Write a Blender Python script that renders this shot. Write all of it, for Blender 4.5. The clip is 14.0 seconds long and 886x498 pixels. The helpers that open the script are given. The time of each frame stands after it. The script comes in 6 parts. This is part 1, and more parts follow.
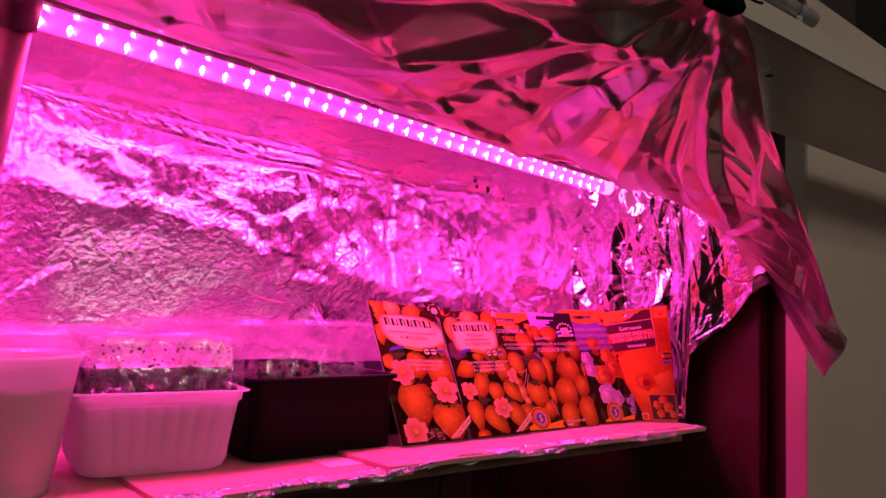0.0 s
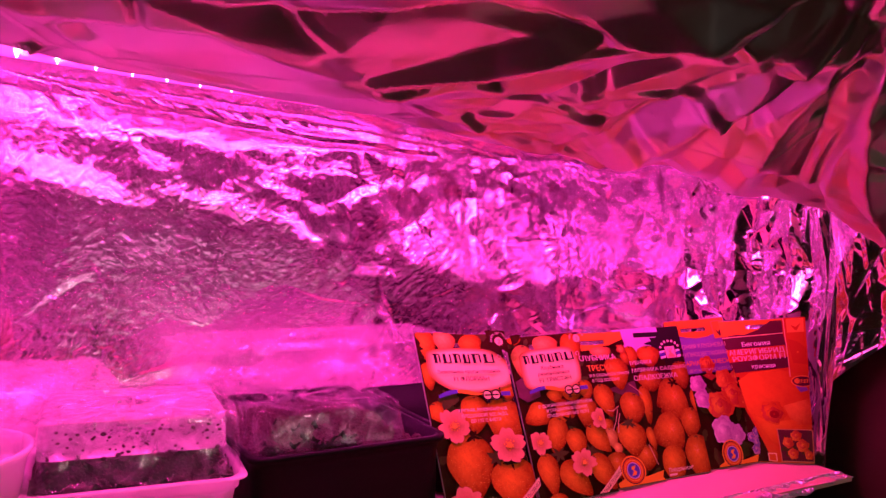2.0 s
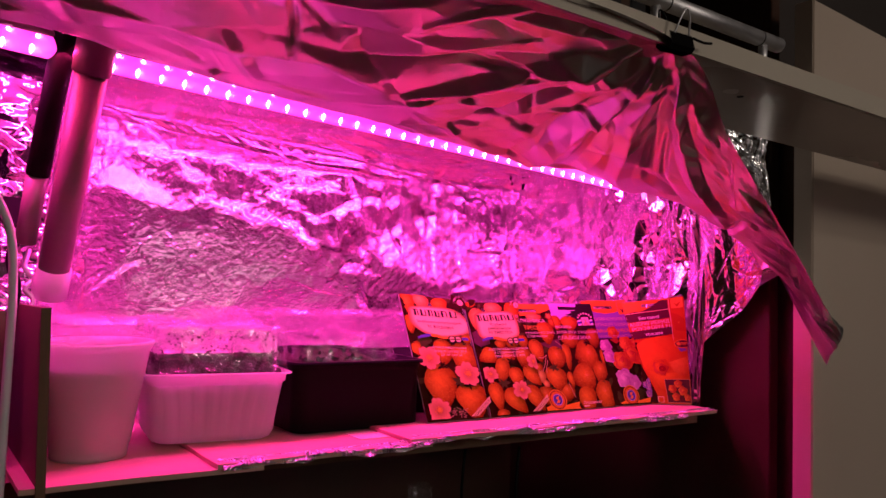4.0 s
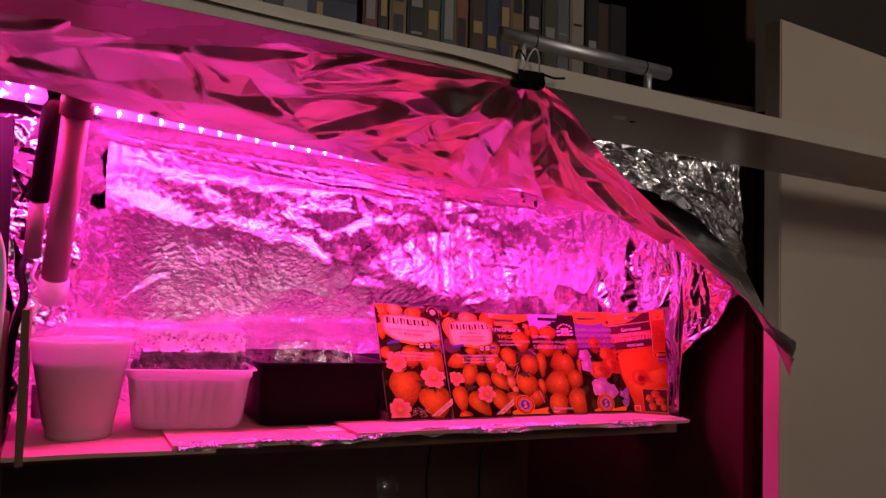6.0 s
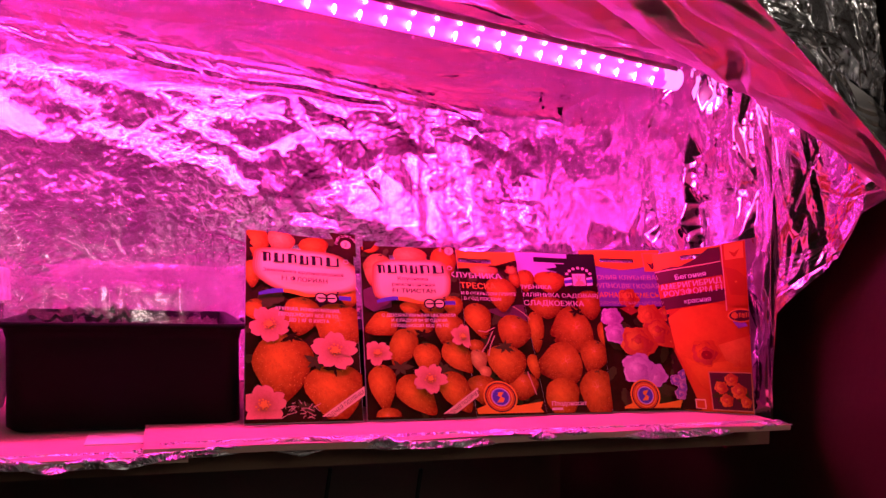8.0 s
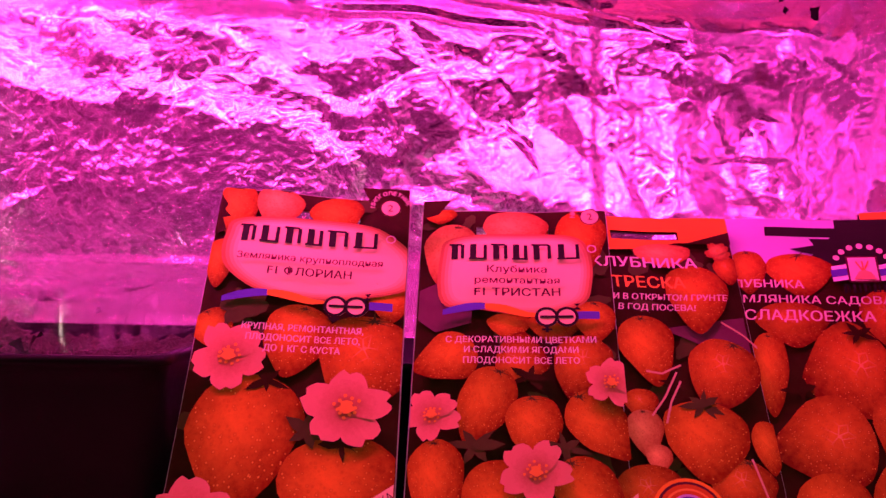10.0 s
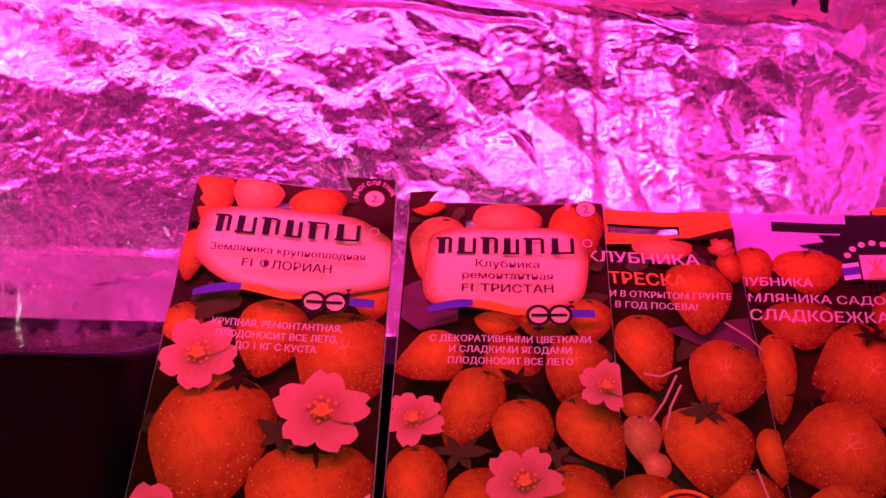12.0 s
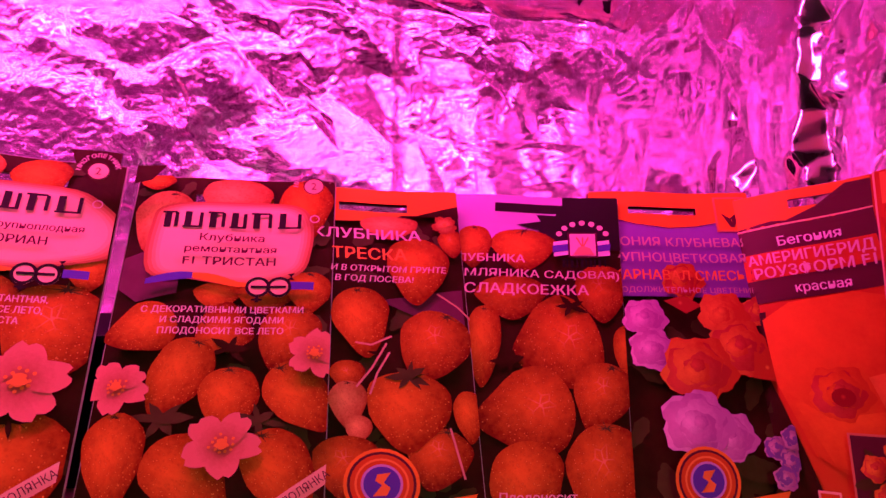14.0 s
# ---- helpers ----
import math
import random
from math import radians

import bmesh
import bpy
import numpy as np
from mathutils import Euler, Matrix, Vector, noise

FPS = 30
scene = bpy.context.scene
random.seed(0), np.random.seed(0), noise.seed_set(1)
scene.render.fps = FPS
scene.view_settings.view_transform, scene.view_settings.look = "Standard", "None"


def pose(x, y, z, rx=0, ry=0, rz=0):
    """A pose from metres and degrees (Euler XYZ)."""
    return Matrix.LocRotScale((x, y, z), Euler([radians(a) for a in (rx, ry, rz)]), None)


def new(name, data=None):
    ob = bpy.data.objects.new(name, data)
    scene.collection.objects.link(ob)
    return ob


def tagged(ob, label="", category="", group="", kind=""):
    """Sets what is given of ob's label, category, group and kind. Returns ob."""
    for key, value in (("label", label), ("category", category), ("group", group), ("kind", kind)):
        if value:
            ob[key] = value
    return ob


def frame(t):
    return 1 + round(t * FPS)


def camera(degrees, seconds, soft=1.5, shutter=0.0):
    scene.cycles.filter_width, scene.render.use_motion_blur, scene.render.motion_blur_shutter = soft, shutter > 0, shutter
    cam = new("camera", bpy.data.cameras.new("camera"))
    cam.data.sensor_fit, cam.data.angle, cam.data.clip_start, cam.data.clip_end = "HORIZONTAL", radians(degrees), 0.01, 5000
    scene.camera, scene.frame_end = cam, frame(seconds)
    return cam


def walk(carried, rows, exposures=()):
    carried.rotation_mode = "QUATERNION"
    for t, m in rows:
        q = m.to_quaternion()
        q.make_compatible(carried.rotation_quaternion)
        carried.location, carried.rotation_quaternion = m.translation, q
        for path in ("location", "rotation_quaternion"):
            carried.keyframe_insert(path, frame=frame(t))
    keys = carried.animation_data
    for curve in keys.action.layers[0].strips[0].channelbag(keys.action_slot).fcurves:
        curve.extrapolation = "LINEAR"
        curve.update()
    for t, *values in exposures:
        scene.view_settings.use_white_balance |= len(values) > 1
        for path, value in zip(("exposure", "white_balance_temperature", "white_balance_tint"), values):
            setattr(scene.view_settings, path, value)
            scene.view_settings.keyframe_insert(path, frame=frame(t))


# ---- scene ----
from mathutils.geometry import delaunay_2d_cdt

cam = camera(58.1, 14.0, soft=1.5)
PATH = [
    (0, pose(-0.0036, -0.0036, 1.1981, 93.06, -1.22, -39.62)),
    (0.5, pose(0.0843, 0.0655, 1.2093, 90.27, -0.75, -35.64)),
    (1, pose(0.1253, 0.0982, 1.2571, 87.97, -0.48, -33.05)),
    (1.5, pose(0.1396, 0.1036, 1.2852, 87.11, -0.70, -31.78)),
    (2, pose(0.1394, 0.0901, 1.2882, 87.13, -0.66, -30.40)),
    (2.5, pose(0.1110, 0.0831, 1.2675, 87.36, -0.78, -30.52)),
    (3, pose(0.0344, 0.0423, 1.2164, 89.13, -0.94, -31.18)),
    (3.5, pose(-0.0269, -0.0163, 1.2087, 90.85, -1.02, -33.44)),
    (4, pose(-0.0232, -0.1055, 1.2108, 91.79, -1.06, -34.73)),
    (4.2, pose(0.0014, -0.1381, 1.2086, 92.02, -1.24, -34.24)),
    (6.3, pose(0.0914, -0.2632, 1.2113, 92.83, -1.38, -26.01)),
    (6.5, pose(0.1015, -0.2584, 1.2128, 93.00, -1.41, -26.05)),
    (7, pose(0.1785, -0.1734, 1.1808, 92.64, -1.00, -25.22)),
    (7.5, pose(0.2828, -0.0616, 1.1715, 92.54, -0.90, -24.49)),
    (8, pose(0.3840, 0.0447, 1.1553, 91.91, -0.65, -19.61)),
    (8.5, pose(0.4986, 0.1451, 1.1587, 92.30, -0.94, -11.69)),
    (9, pose(0.5275, 0.2292, 1.1500, 92.38, -0.82, -6.20)),
    (9.2, pose(0.5208, 0.2551, 1.1486, 92.28, -0.53, -5.27)),
    (11.3, pose(0.5323, 0.3287, 1.1450, 92.62, -0.44, -0.84)),
    (11.5, pose(0.5331, 0.3306, 1.1435, 92.51, -0.52, -1.49)),
    (12, pose(0.5310, 0.3277, 1.1454, 92.41, -0.54, -2.41)),
    (12.5, pose(0.5411, 0.3207, 1.1435, 92.27, -0.65, -4.42)),
    (13, pose(0.5613, 0.3149, 1.1432, 92.01, -0.64, -6.97)),
    (13.5, pose(0.5778, 0.3099, 1.1415, 91.84, -0.71, -10.20)),
    (14, pose(0.5866, 0.3086, 1.1404, 91.66, -0.78, -11.61)),
]
walk(cam, PATH, [(0, 0.2), (1.5, 0.05), (3, 0.0), (4, 0.12), (6.5, 0.22), (8, 0.06), (9, -0.14), (14, -0.18)])

# ---- light ----
world = bpy.data.worlds.new("dim_room_night")
world.use_nodes = True
world.node_tree.nodes["Background"].inputs[0].default_value = (0.02, 0.018, 0.016, 1)
world.node_tree.nodes["Background"].inputs[1].default_value = 0.2
scene.world = world

LED_A = Vector((-0.075, 0.562, 1.395))     # lamp bar, end by the open side
LED_B = Vector((0.833, 0.673, 1.345))      # lamp bar, end by the far foil wall


def area_lamp(name, middle, long_dir, face_dir, length, width, watts, colour):
    data = bpy.data.lights.new(name, "AREA")
    data.shape, data.size, data.size_y, data.energy, data.color = "RECTANGLE", length, width, watts, colour
    ob = new(name, data)
    x = Vector(long_dir).normalized()
    z = -Vector(face_dir)
    z = (z - x * z.dot(x)).normalized()
    y = z.cross(x)
    ob.matrix_world = Matrix.Translation(middle) @ Matrix((x, y, z)).transposed().to_4x4()
    return ob


MIDDLE, ALONG = (LED_A + LED_B) / 2, LED_B - LED_A
area_lamp("grow_bar_back_row", MIDDLE + Vector((-0.002, 0.0125, -0.004)), ALONG, (0, 0.66, -0.75), 0.88, 0.007, 6.0, (1.0, 0.034, 0.50))
area_lamp("grow_bar_front_row", MIDDLE + Vector((0, -0.0125, -0.008)), ALONG, (-0.1, -0.45, -0.88), 0.88, 0.008, 1.6, (1.0, 0.021, 0.22))
# Added dim panel of light: gives the back foil its grey reflection.
area_lamp("added_reflection_light", (1.30, -2.08, 1.45), (1, 0, 0), (-0.2, 1, -0.02), 0.9, 0.75, 1.6, (1.0, 0.80, 0.82))
# Added fill for the wardrobe, flap and books; its source is not known.
area_lamp("added_room_light", (0.9, -2.8, 2.28), (1, 0, 0), (0, 1, -0.35), 0.7, 0.7, 16.5, (1.0, 0.86, 0.76))


# ---- materials ----
def nodes_of(name):
    m = bpy.data.materials.new(name)
    m.use_nodes = True
    nt = m.node_tree
    return m, nt, nt.nodes["Principled BSDF"]


def add(nt, kind, **values):
    n = nt.nodes.new(kind)
    for k, v in values.items():
        n.inputs[k.replace("_", " ")].default_value = v
    return n


def surface(name, a, b, rough=0.5, metal=0.0, scale=30.0, bump=0.2, fine=220.0, dist=0.001, trans=0.0, alpha=1.0, spec=0.5):
    """Two colours mixed by a coarse and a fine noise, with fine relief."""
    m, nt, p = nodes_of(name)
    co = nt.nodes.new("ShaderNodeTexCoord")
    n1 = add(nt, "ShaderNodeTexNoise", Scale=scale, Detail=4.0)
    n2 = add(nt, "ShaderNodeTexNoise", Scale=fine, Detail=3.0)
    mx = nt.nodes.new("ShaderNodeMix")
    mx.data_type = "RGBA"
    mx.inputs[6].default_value, mx.inputs[7].default_value = (*a, 1), (*b, 1)
    half = nt.nodes.new("ShaderNodeMath")
    half.operation = "MULTIPLY_ADD"
    half.inputs[1].default_value, half.inputs[2].default_value = 0.35, 0.0
    sm = nt.nodes.new("ShaderNodeMath")
    sm.operation = "MULTIPLY_ADD"
    sm.inputs[1].default_value = 0.9
    bp = add(nt, "ShaderNodeBump", Strength=bump, Distance=dist)
    rr = nt.nodes.new("ShaderNodeMath")
    rr.operation = "MULTIPLY_ADD"
    rr.inputs[1].default_value, rr.inputs[2].default_value = 0.25, rough - 0.12
    for n in (n1, n2):
        nt.links.new(co.outputs["Object"], n.inputs["Vector"])
    nt.links.new(n2.outputs[0], half.inputs[0])
    nt.links.new(n1.outputs[0], sm.inputs[0])
    nt.links.new(half.outputs[0], sm.inputs[2])
    nt.links.new(sm.outputs[0], mx.inputs[0])
    nt.links.new(mx.outputs[2], p.inputs["Base Color"])
    nt.links.new(n2.outputs[0], bp.inputs["Height"])
    nt.links.new(bp.outputs[0], p.inputs["Normal"])
    nt.links.new(n1.outputs[0], rr.inputs[0])
    nt.links.new(rr.outputs[0], p.inputs["Roughness"])
    p.inputs["Metallic"].default_value = metal
    p.inputs["Transmission Weight"].default_value = trans
    p.inputs["Alpha"].default_value = alpha
    p.inputs["Specular IOR Level"].default_value = spec
    return m


def foil(name, rough, cells, dist, streak=(1, 1, 1), dull=0.45, share=0.5):
    """Crumpled aluminium: sharp facets at two sizes over a satin metal."""
    m, nt, p = nodes_of(name)
    co = nt.nodes.new("ShaderNodeTexCoord")
    mp = nt.nodes.new("ShaderNodeMapping")
    mp.inputs["Scale"].default_value = streak
    wob = add(nt, "ShaderNodeTexNoise", Scale=25.0, Detail=2.0)
    warp = nt.nodes.new("ShaderNodeMix")
    warp.data_type = "RGBA"
    warp.blend_type = "LINEAR_LIGHT"
    warp.inputs[0].default_value = 0.035
    v1 = add(nt, "ShaderNodeTexVoronoi", Scale=cells)
    v2 = add(nt, "ShaderNodeTexVoronoi", Scale=cells * 3.1)
    n3 = add(nt, "ShaderNodeTexNoise", Scale=cells * 2.6, Detail=3.0)
    s1 = nt.nodes.new("ShaderNodeMath")
    s1.operation = "MULTIPLY_ADD"
    s1.inputs[1].default_value = 0.4
    s2 = nt.nodes.new("ShaderNodeMath")
    s2.operation = "MULTIPLY_ADD"
    s2.inputs[1].default_value = 1.1
    bp = add(nt, "ShaderNodeBump", Strength=1.0, Distance=dist)
    big = add(nt, "ShaderNodeTexNoise", Scale=9.0, Detail=5.0)
    rr = nt.nodes.new("ShaderNodeMapRange")
    rr.inputs[3].default_value, rr.inputs[4].default_value = rough - 0.07, rough + 0.09
    nt.links.new(co.outputs["Object"], mp.inputs[0])
    nt.links.new(mp.outputs[0], wob.inputs["Vector"])
    nt.links.new(mp.outputs[0], warp.inputs[6])
    nt.links.new(wob.outputs["Color"], warp.inputs[7])
    for v in (v1, v2, n3):
        nt.links.new(warp.outputs[2], v.inputs["Vector"])
    nt.links.new(co.outputs["Object"], big.inputs["Vector"])
    nt.links.new(v2.outputs["Distance"], s1.inputs[0])
    nt.links.new(v1.outputs["Distance"], s1.inputs[2])
    nt.links.new(n3.outputs[0], s2.inputs[0])
    nt.links.new(s1.outputs[0], s2.inputs[2])
    nt.links.new(s2.outputs[0], bp.inputs["Height"])
    nt.links.new(bp.outputs[0], p.inputs["Normal"])
    nt.links.new(big.outputs[0], rr.inputs[0])
    nt.links.new(rr.outputs[0], p.inputs["Roughness"])
    p.inputs["Metallic"].default_value = 1.0
    p.inputs["Base Color"].default_value = (0.88, 0.88, 0.89, 1)
    satin = add(nt, "ShaderNodeBsdfPrincipled", Metallic=1.0, Roughness=dull)
    satin.inputs["Base Color"].default_value = (0.84, 0.84, 0.85, 1)
    blend = nt.nodes.new("ShaderNodeMixShader")
    blend.inputs[0].default_value = share
    nt.links.new(bp.outputs[0], satin.inputs["Normal"])
    nt.links.new(p.outputs[0], blend.inputs[1])
    nt.links.new(satin.outputs[0], blend.inputs[2])
    nt.links.new(blend.outputs[0], nt.nodes["Material Output"].inputs["Surface"])
    return m


def glow(name, colour, strength):
    m, nt, p = nodes_of(name)
    p.inputs["Base Color"].default_value = (0.6, 0.6, 0.6, 1)
    p.inputs["Emission Color"].default_value = (*colour, 1)
    p.inputs["Emission Strength"].default_value = strength
    return m


def clear_film(name, alpha, rough, haze):
    """Thin wrinkled clear plastic: mostly see-through, with gloss and some scatter."""
    m, nt, p = nodes_of(name)
    out = nt.nodes["Material Output"]
    tr = nt.nodes.new("ShaderNodeBsdfTransparent")
    tl = nt.nodes.new("ShaderNodeBsdfTranslucent")
    tl.inputs[0].default_value = (0.85, 0.85, 0.85, 1)
    gl = add(nt, "ShaderNodeBsdfGlossy", Roughness=rough)
    df = nt.nodes.new("ShaderNodeBsdfDiffuse")
    df.inputs[0].default_value = (0.8, 0.8, 0.8, 1)
    co = nt.nodes.new("ShaderNodeTexCoord")
    nz = add(nt, "ShaderNodeTexNoise", Scale=55.0, Detail=5.0, Distortion=1.2)
    bp = add(nt, "ShaderNodeBump", Strength=0.8, Distance=0.002)
    a = nt.nodes.new("ShaderNodeMixShader")
    b = nt.nodes.new("ShaderNodeMixShader")
    c = nt.nodes.new("ShaderNodeMixShader")
    a.inputs[0].default_value, b.inputs[0].default_value = 0.5, 1 - haze
    rg = nt.nodes.new("ShaderNodeMapRange")
    rg.inputs[1].default_value, rg.inputs[2].default_value = 0.35, 0.7
    rg.inputs[3].default_value, rg.inputs[4].default_value = max(0.0, alpha - 0.18), min(1.0, alpha + 0.22)
    nt.links.new(co.outputs["Object"], nz.inputs["Vector"])
    nt.links.new(nz.outputs[0], bp.inputs["Height"])
    for s in (gl, tl, df):
        nt.links.new(bp.outputs[0], s.inputs["Normal"])
    nt.links.new(nz.outputs[0], rg.inputs[0])
    nt.links.new(tl.outputs[0], a.inputs[1])
    nt.links.new(df.outputs[0], a.inputs[2])
    nt.links.new(a.outputs[0], b.inputs[1])
    nt.links.new(gl.outputs[0], b.inputs[2])
    nt.links.new(rg.outputs[0], c.inputs[0])
    nt.links.new(tr.outputs[0], c.inputs[1])
    nt.links.new(b.outputs[0], c.inputs[2])
    nt.links.new(c.outputs[0], out.inputs["Surface"])
    return m


def cloudy_plastic(name, a_, b_, share, rough=0.4):
    """Thin cloudy plastic that lets light glow through its walls."""
    m = surface(name, a_, b_, rough, scale=14, bump=0.06)
    nt = m.node_tree
    p, out = nt.nodes["Principled BSDF"], nt.nodes["Material Output"]
    tl = nt.nodes.new("ShaderNodeBsdfTranslucent")
    tl.inputs[0].default_value = (*b_, 1)
    mx = nt.nodes.new("ShaderNodeMixShader")
    mx.inputs[0].default_value = share
    nt.links.new(p.outputs[0], mx.inputs[1])
    nt.links.new(tl.outputs[0], mx.inputs[2])
    nt.links.new(mx.outputs[0], out.inputs["Surface"])
    return m


FOIL_WALL = foil("foil_crinkled_fine", 0.085, 210.0, 0.00016, dull=0.38, share=0.17)
FOIL_CANOPY = foil("foil_crumpled_canopy", 0.12, 300.0, 0.00002, dull=0.44, share=0.54)
FOIL_SIDE = foil("foil_side", 0.08, 110.0, 0.00005, (1, 1, 0.45), dull=0.30, share=0.06)
FOIL_OUTER = foil("foil_outer_crinkled", 0.13, 150.0, 0.00010, dull=0.36, share=0.22)
FOIL_EDGE = foil("foil_edge", 0.25, 90.0, 0.006)
CARD = surface("corrugated_card", (0.48, 0.28, 0.22), (0.58, 0.36, 0.29), 0.75, scale=14, bump=0.15)
# Card edges, base and outer side: shade put into a darker brown.
CARD_SHADED = surface("card_shaded_edge", (0.13, 0.07, 0.04), (0.19, 0.11, 0.065), 0.85, scale=60)
DARK_WOOD = surface("dark_wood_laminate", (0.045, 0.022, 0.014), (0.085, 0.04, 0.026), 0.4, scale=9)
BEIGE = surface("pale_beech_laminate", (0.60, 0.50, 0.40), (0.68, 0.58, 0.47), 0.45, scale=6, bump=0.08)
PALE_EDGE = surface("pale_edge_band", (0.60, 0.55, 0.44), (0.68, 0.62, 0.50), 0.5, scale=12, bump=0.05)
STEEL = surface("brushed_steel", (0.62, 0.62, 0.62), (0.78, 0.78, 0.78), 0.5, 1.0, scale=80, bump=0.1)
BLACK = surface("black_plastic", (0.006, 0.005, 0.005), (0.011, 0.010, 0.010), 0.55, scale=40, spec=0.1)
TRAY_BLACK = surface("black_seed_tray", (0.004, 0.0035, 0.0035), (0.007, 0.006, 0.006), 0.5, scale=20, spec=0.07)
WHITE_PLASTIC = cloudy_plastic("white_cloudy_plastic", (0.78, 0.77, 0.77), (0.86, 0.85, 0.85), 0.62)
POT_PLASTIC = cloudy_plastic("cloudy_cup_plastic", (0.70, 0.68, 0.68), (0.82, 0.80, 0.80), 0.5)
SOIL = surface("dark_peat", (0.012, 0.008, 0.006), (0.045, 0.03, 0.02), 0.95, scale=120, bump=1.0, fine=500, dist=0.004)
WALLPAINT = surface("room_wall_paint", (0.075, 0.06, 0.055), (0.10, 0.085, 0.075), 0.8, scale=3)
FLOORING = surface("brown_floor", (0.07, 0.04, 0.025), (0.11, 0.065, 0.04), 0.5, scale=8)
CEILPAINT = surface("ceiling_white", (0.40, 0.38, 0.36), (0.46, 0.44, 0.42), 0.8, scale=3)
LED_WHITE = glow("led_chip", (1.0, 0.33, 0.85), 26.0)
LED_BODY = glow("led_bar_cover", (1.0, 0.022, 0.52), 2.0)
LED_CAP = glow("led_end_cap", (1.0, 0.25, 0.85), 1.6)
BAR_BACK = surface("bar_back_aluminium", (0.24, 0.16, 0.16), (0.32, 0.22, 0.22), 0.45, 0.2, scale=50)
CABLE_WHITE = surface("white_cable_sheath", (0.65, 0.63, 0.63), (0.72, 0.70, 0.70), 0.45, scale=60)
FILM = clear_film("cling_film", 0.26, 0.12, 0.6)
FILM_MIST = clear_film("misted_lid_plastic", 0.42, 0.2, 0.85)
FILM_TRAY = clear_film("thin_tray_film", 0.15, 0.08, 0.35)
FILM_CLEAR = clear_film("clear_lid_plastic", 0.14, 0.10, 0.4)


# ---- builders ----
def link_mesh(name, verts, faces, material, parent=None, label="", smooth=False, uvs=None):
    me = bpy.data.meshes.new(name)
    me.from_pydata([tuple(v) for v in verts], [], [tuple(f) for f in faces])
    me.materials.append(material)
    if smooth:
        me.polygons.foreach_set("use_smooth", [True] * len(me.polygons))
    if uvs is not None:
        layer = me.uv_layers.new(name="print")
        for loop in me.loops:
            layer.data[loop.index].uv = uvs[loop.vertex_index]
    me.update()
    ob = new(name, me)
    if parent:
        ob.parent = parent
    if label:
        tagged(ob, label)
    return ob


def part(name, bm, material, parent=None, label="", smooth=False, bevel=0.0):
    """A bmesh as one mesh object, under a thing or a part."""
    if bevel:
        bmesh.ops.bevel(bm, geom=bm.edges[:], offset=bevel, segments=2, affect="EDGES", clamp_overlap=True)
    bmesh.ops.recalc_face_normals(bm, faces=bm.faces[:])
    me = bpy.data.meshes.new(name)
    bm.to_mesh(me)
    bm.free()
    me.materials.append(material)
    if smooth:
        me.polygons.foreach_set("use_smooth", [True] * len(me.polygons))
    ob = new(name, me)
    if parent:
        ob.parent = parent
    if label:
        tagged(ob, label)
    return ob


def box_bm(lo, hi, m=None):
    bm = bmesh.new()
    bmesh.ops.create_cube(bm, size=1)
    lo, hi = Vector(lo), Vector(hi)
    for v in bm.verts:
        v.co = Vector([(lo[i] + hi[i]) / 2 + v.co[i] * (hi[i] - lo[i]) for i in range(3)])
    if m:
        bm.transform(m)
    return bm


def rod_bm(a, b, r, seg=20, r2=None):
    a, b = Vector(a), Vector(b)
    bm = bmesh.new()
    bmesh.ops.create_cone(bm, cap_ends=True, segments=seg, radius1=r, radius2=r if r2 is None else r2, depth=(b - a).length)
    bm.transform(Matrix.Translation((a + b) / 2) @ (b - a).to_track_quat("Z", "Y").to_matrix().to_4x4())
    return bm


def thing(name, label, category, group="", place=(0, 0, 0), kind=""):
    ob = new(name)
    ob.location = place
    ob.empty_display_size = 0.02
    return tagged(ob, label, category, group, kind)


def tube_path(name, points, r, material, parent=None, label="", seg=10, closed=False):
    """A round cord through points, smoothed."""
    pts = [Vector(p) for p in points]
    fine = []
    for i in range(len(pts) - 1):
        p0, p1, p2, p3 = pts[max(i - 1, 0)], pts[i], pts[i + 1], pts[min(i + 2, len(pts) - 1)]
        for k in range(6):
            t = k / 6
            fine.append(0.5 * ((2 * p1) + (p2 - p0) * t + (2 * p0 - 5 * p1 + 4 * p2 - p3) * t * t + (3 * p1 - p0 - 3 * p2 + p3) * t ** 3))
    fine.append(pts[-1])
    verts, faces = [], []
    for i, p in enumerate(fine):
        d = (fine[min(i + 1, len(fine) - 1)] - fine[max(i - 1, 0)]).normalized()
        u = d.cross(Vector((0.3, 0.2, 0.93))).normalized()
        v = d.cross(u)
        for k in range(seg):
            a = 2 * math.pi * k / seg
            verts.append(p + r * (math.cos(a) * u + math.sin(a) * v))
        if i:
            for k in range(seg):
                q = (k + 1) % seg
                faces.append(((i - 1) * seg + k, (i - 1) * seg + q, i * seg + q, i * seg + k))
    faces.append(tuple(range(seg)))
    faces.append(tuple(range((len(fine) - 1) * seg, len(fine) * seg)))
    return link_mesh(name, verts, faces, material, parent, label, True)


def smooth_curve(points, s):
    """Points on a smooth line through control rows, at s in 0..1 (array)."""
    pts = np.array(points, float)
    n = len(pts) - 1
    x = np.clip(np.asarray(s) * n, 0, n - 1e-9)
    i = x.astype(int)
    t = (x - i)[:, None]
    p0, p1, p2, p3 = pts[np.maximum(i - 1, 0)], pts[i], pts[i + 1], pts[np.minimum(i + 2, n)]
    return 0.5 * (2 * p1 + (p2 - p0) * t + (2 * p0 - 5 * p1 + 4 * p2 - p3) * t * t + (3 * p1 - p0 - 3 * p2 + p3) * t ** 3)


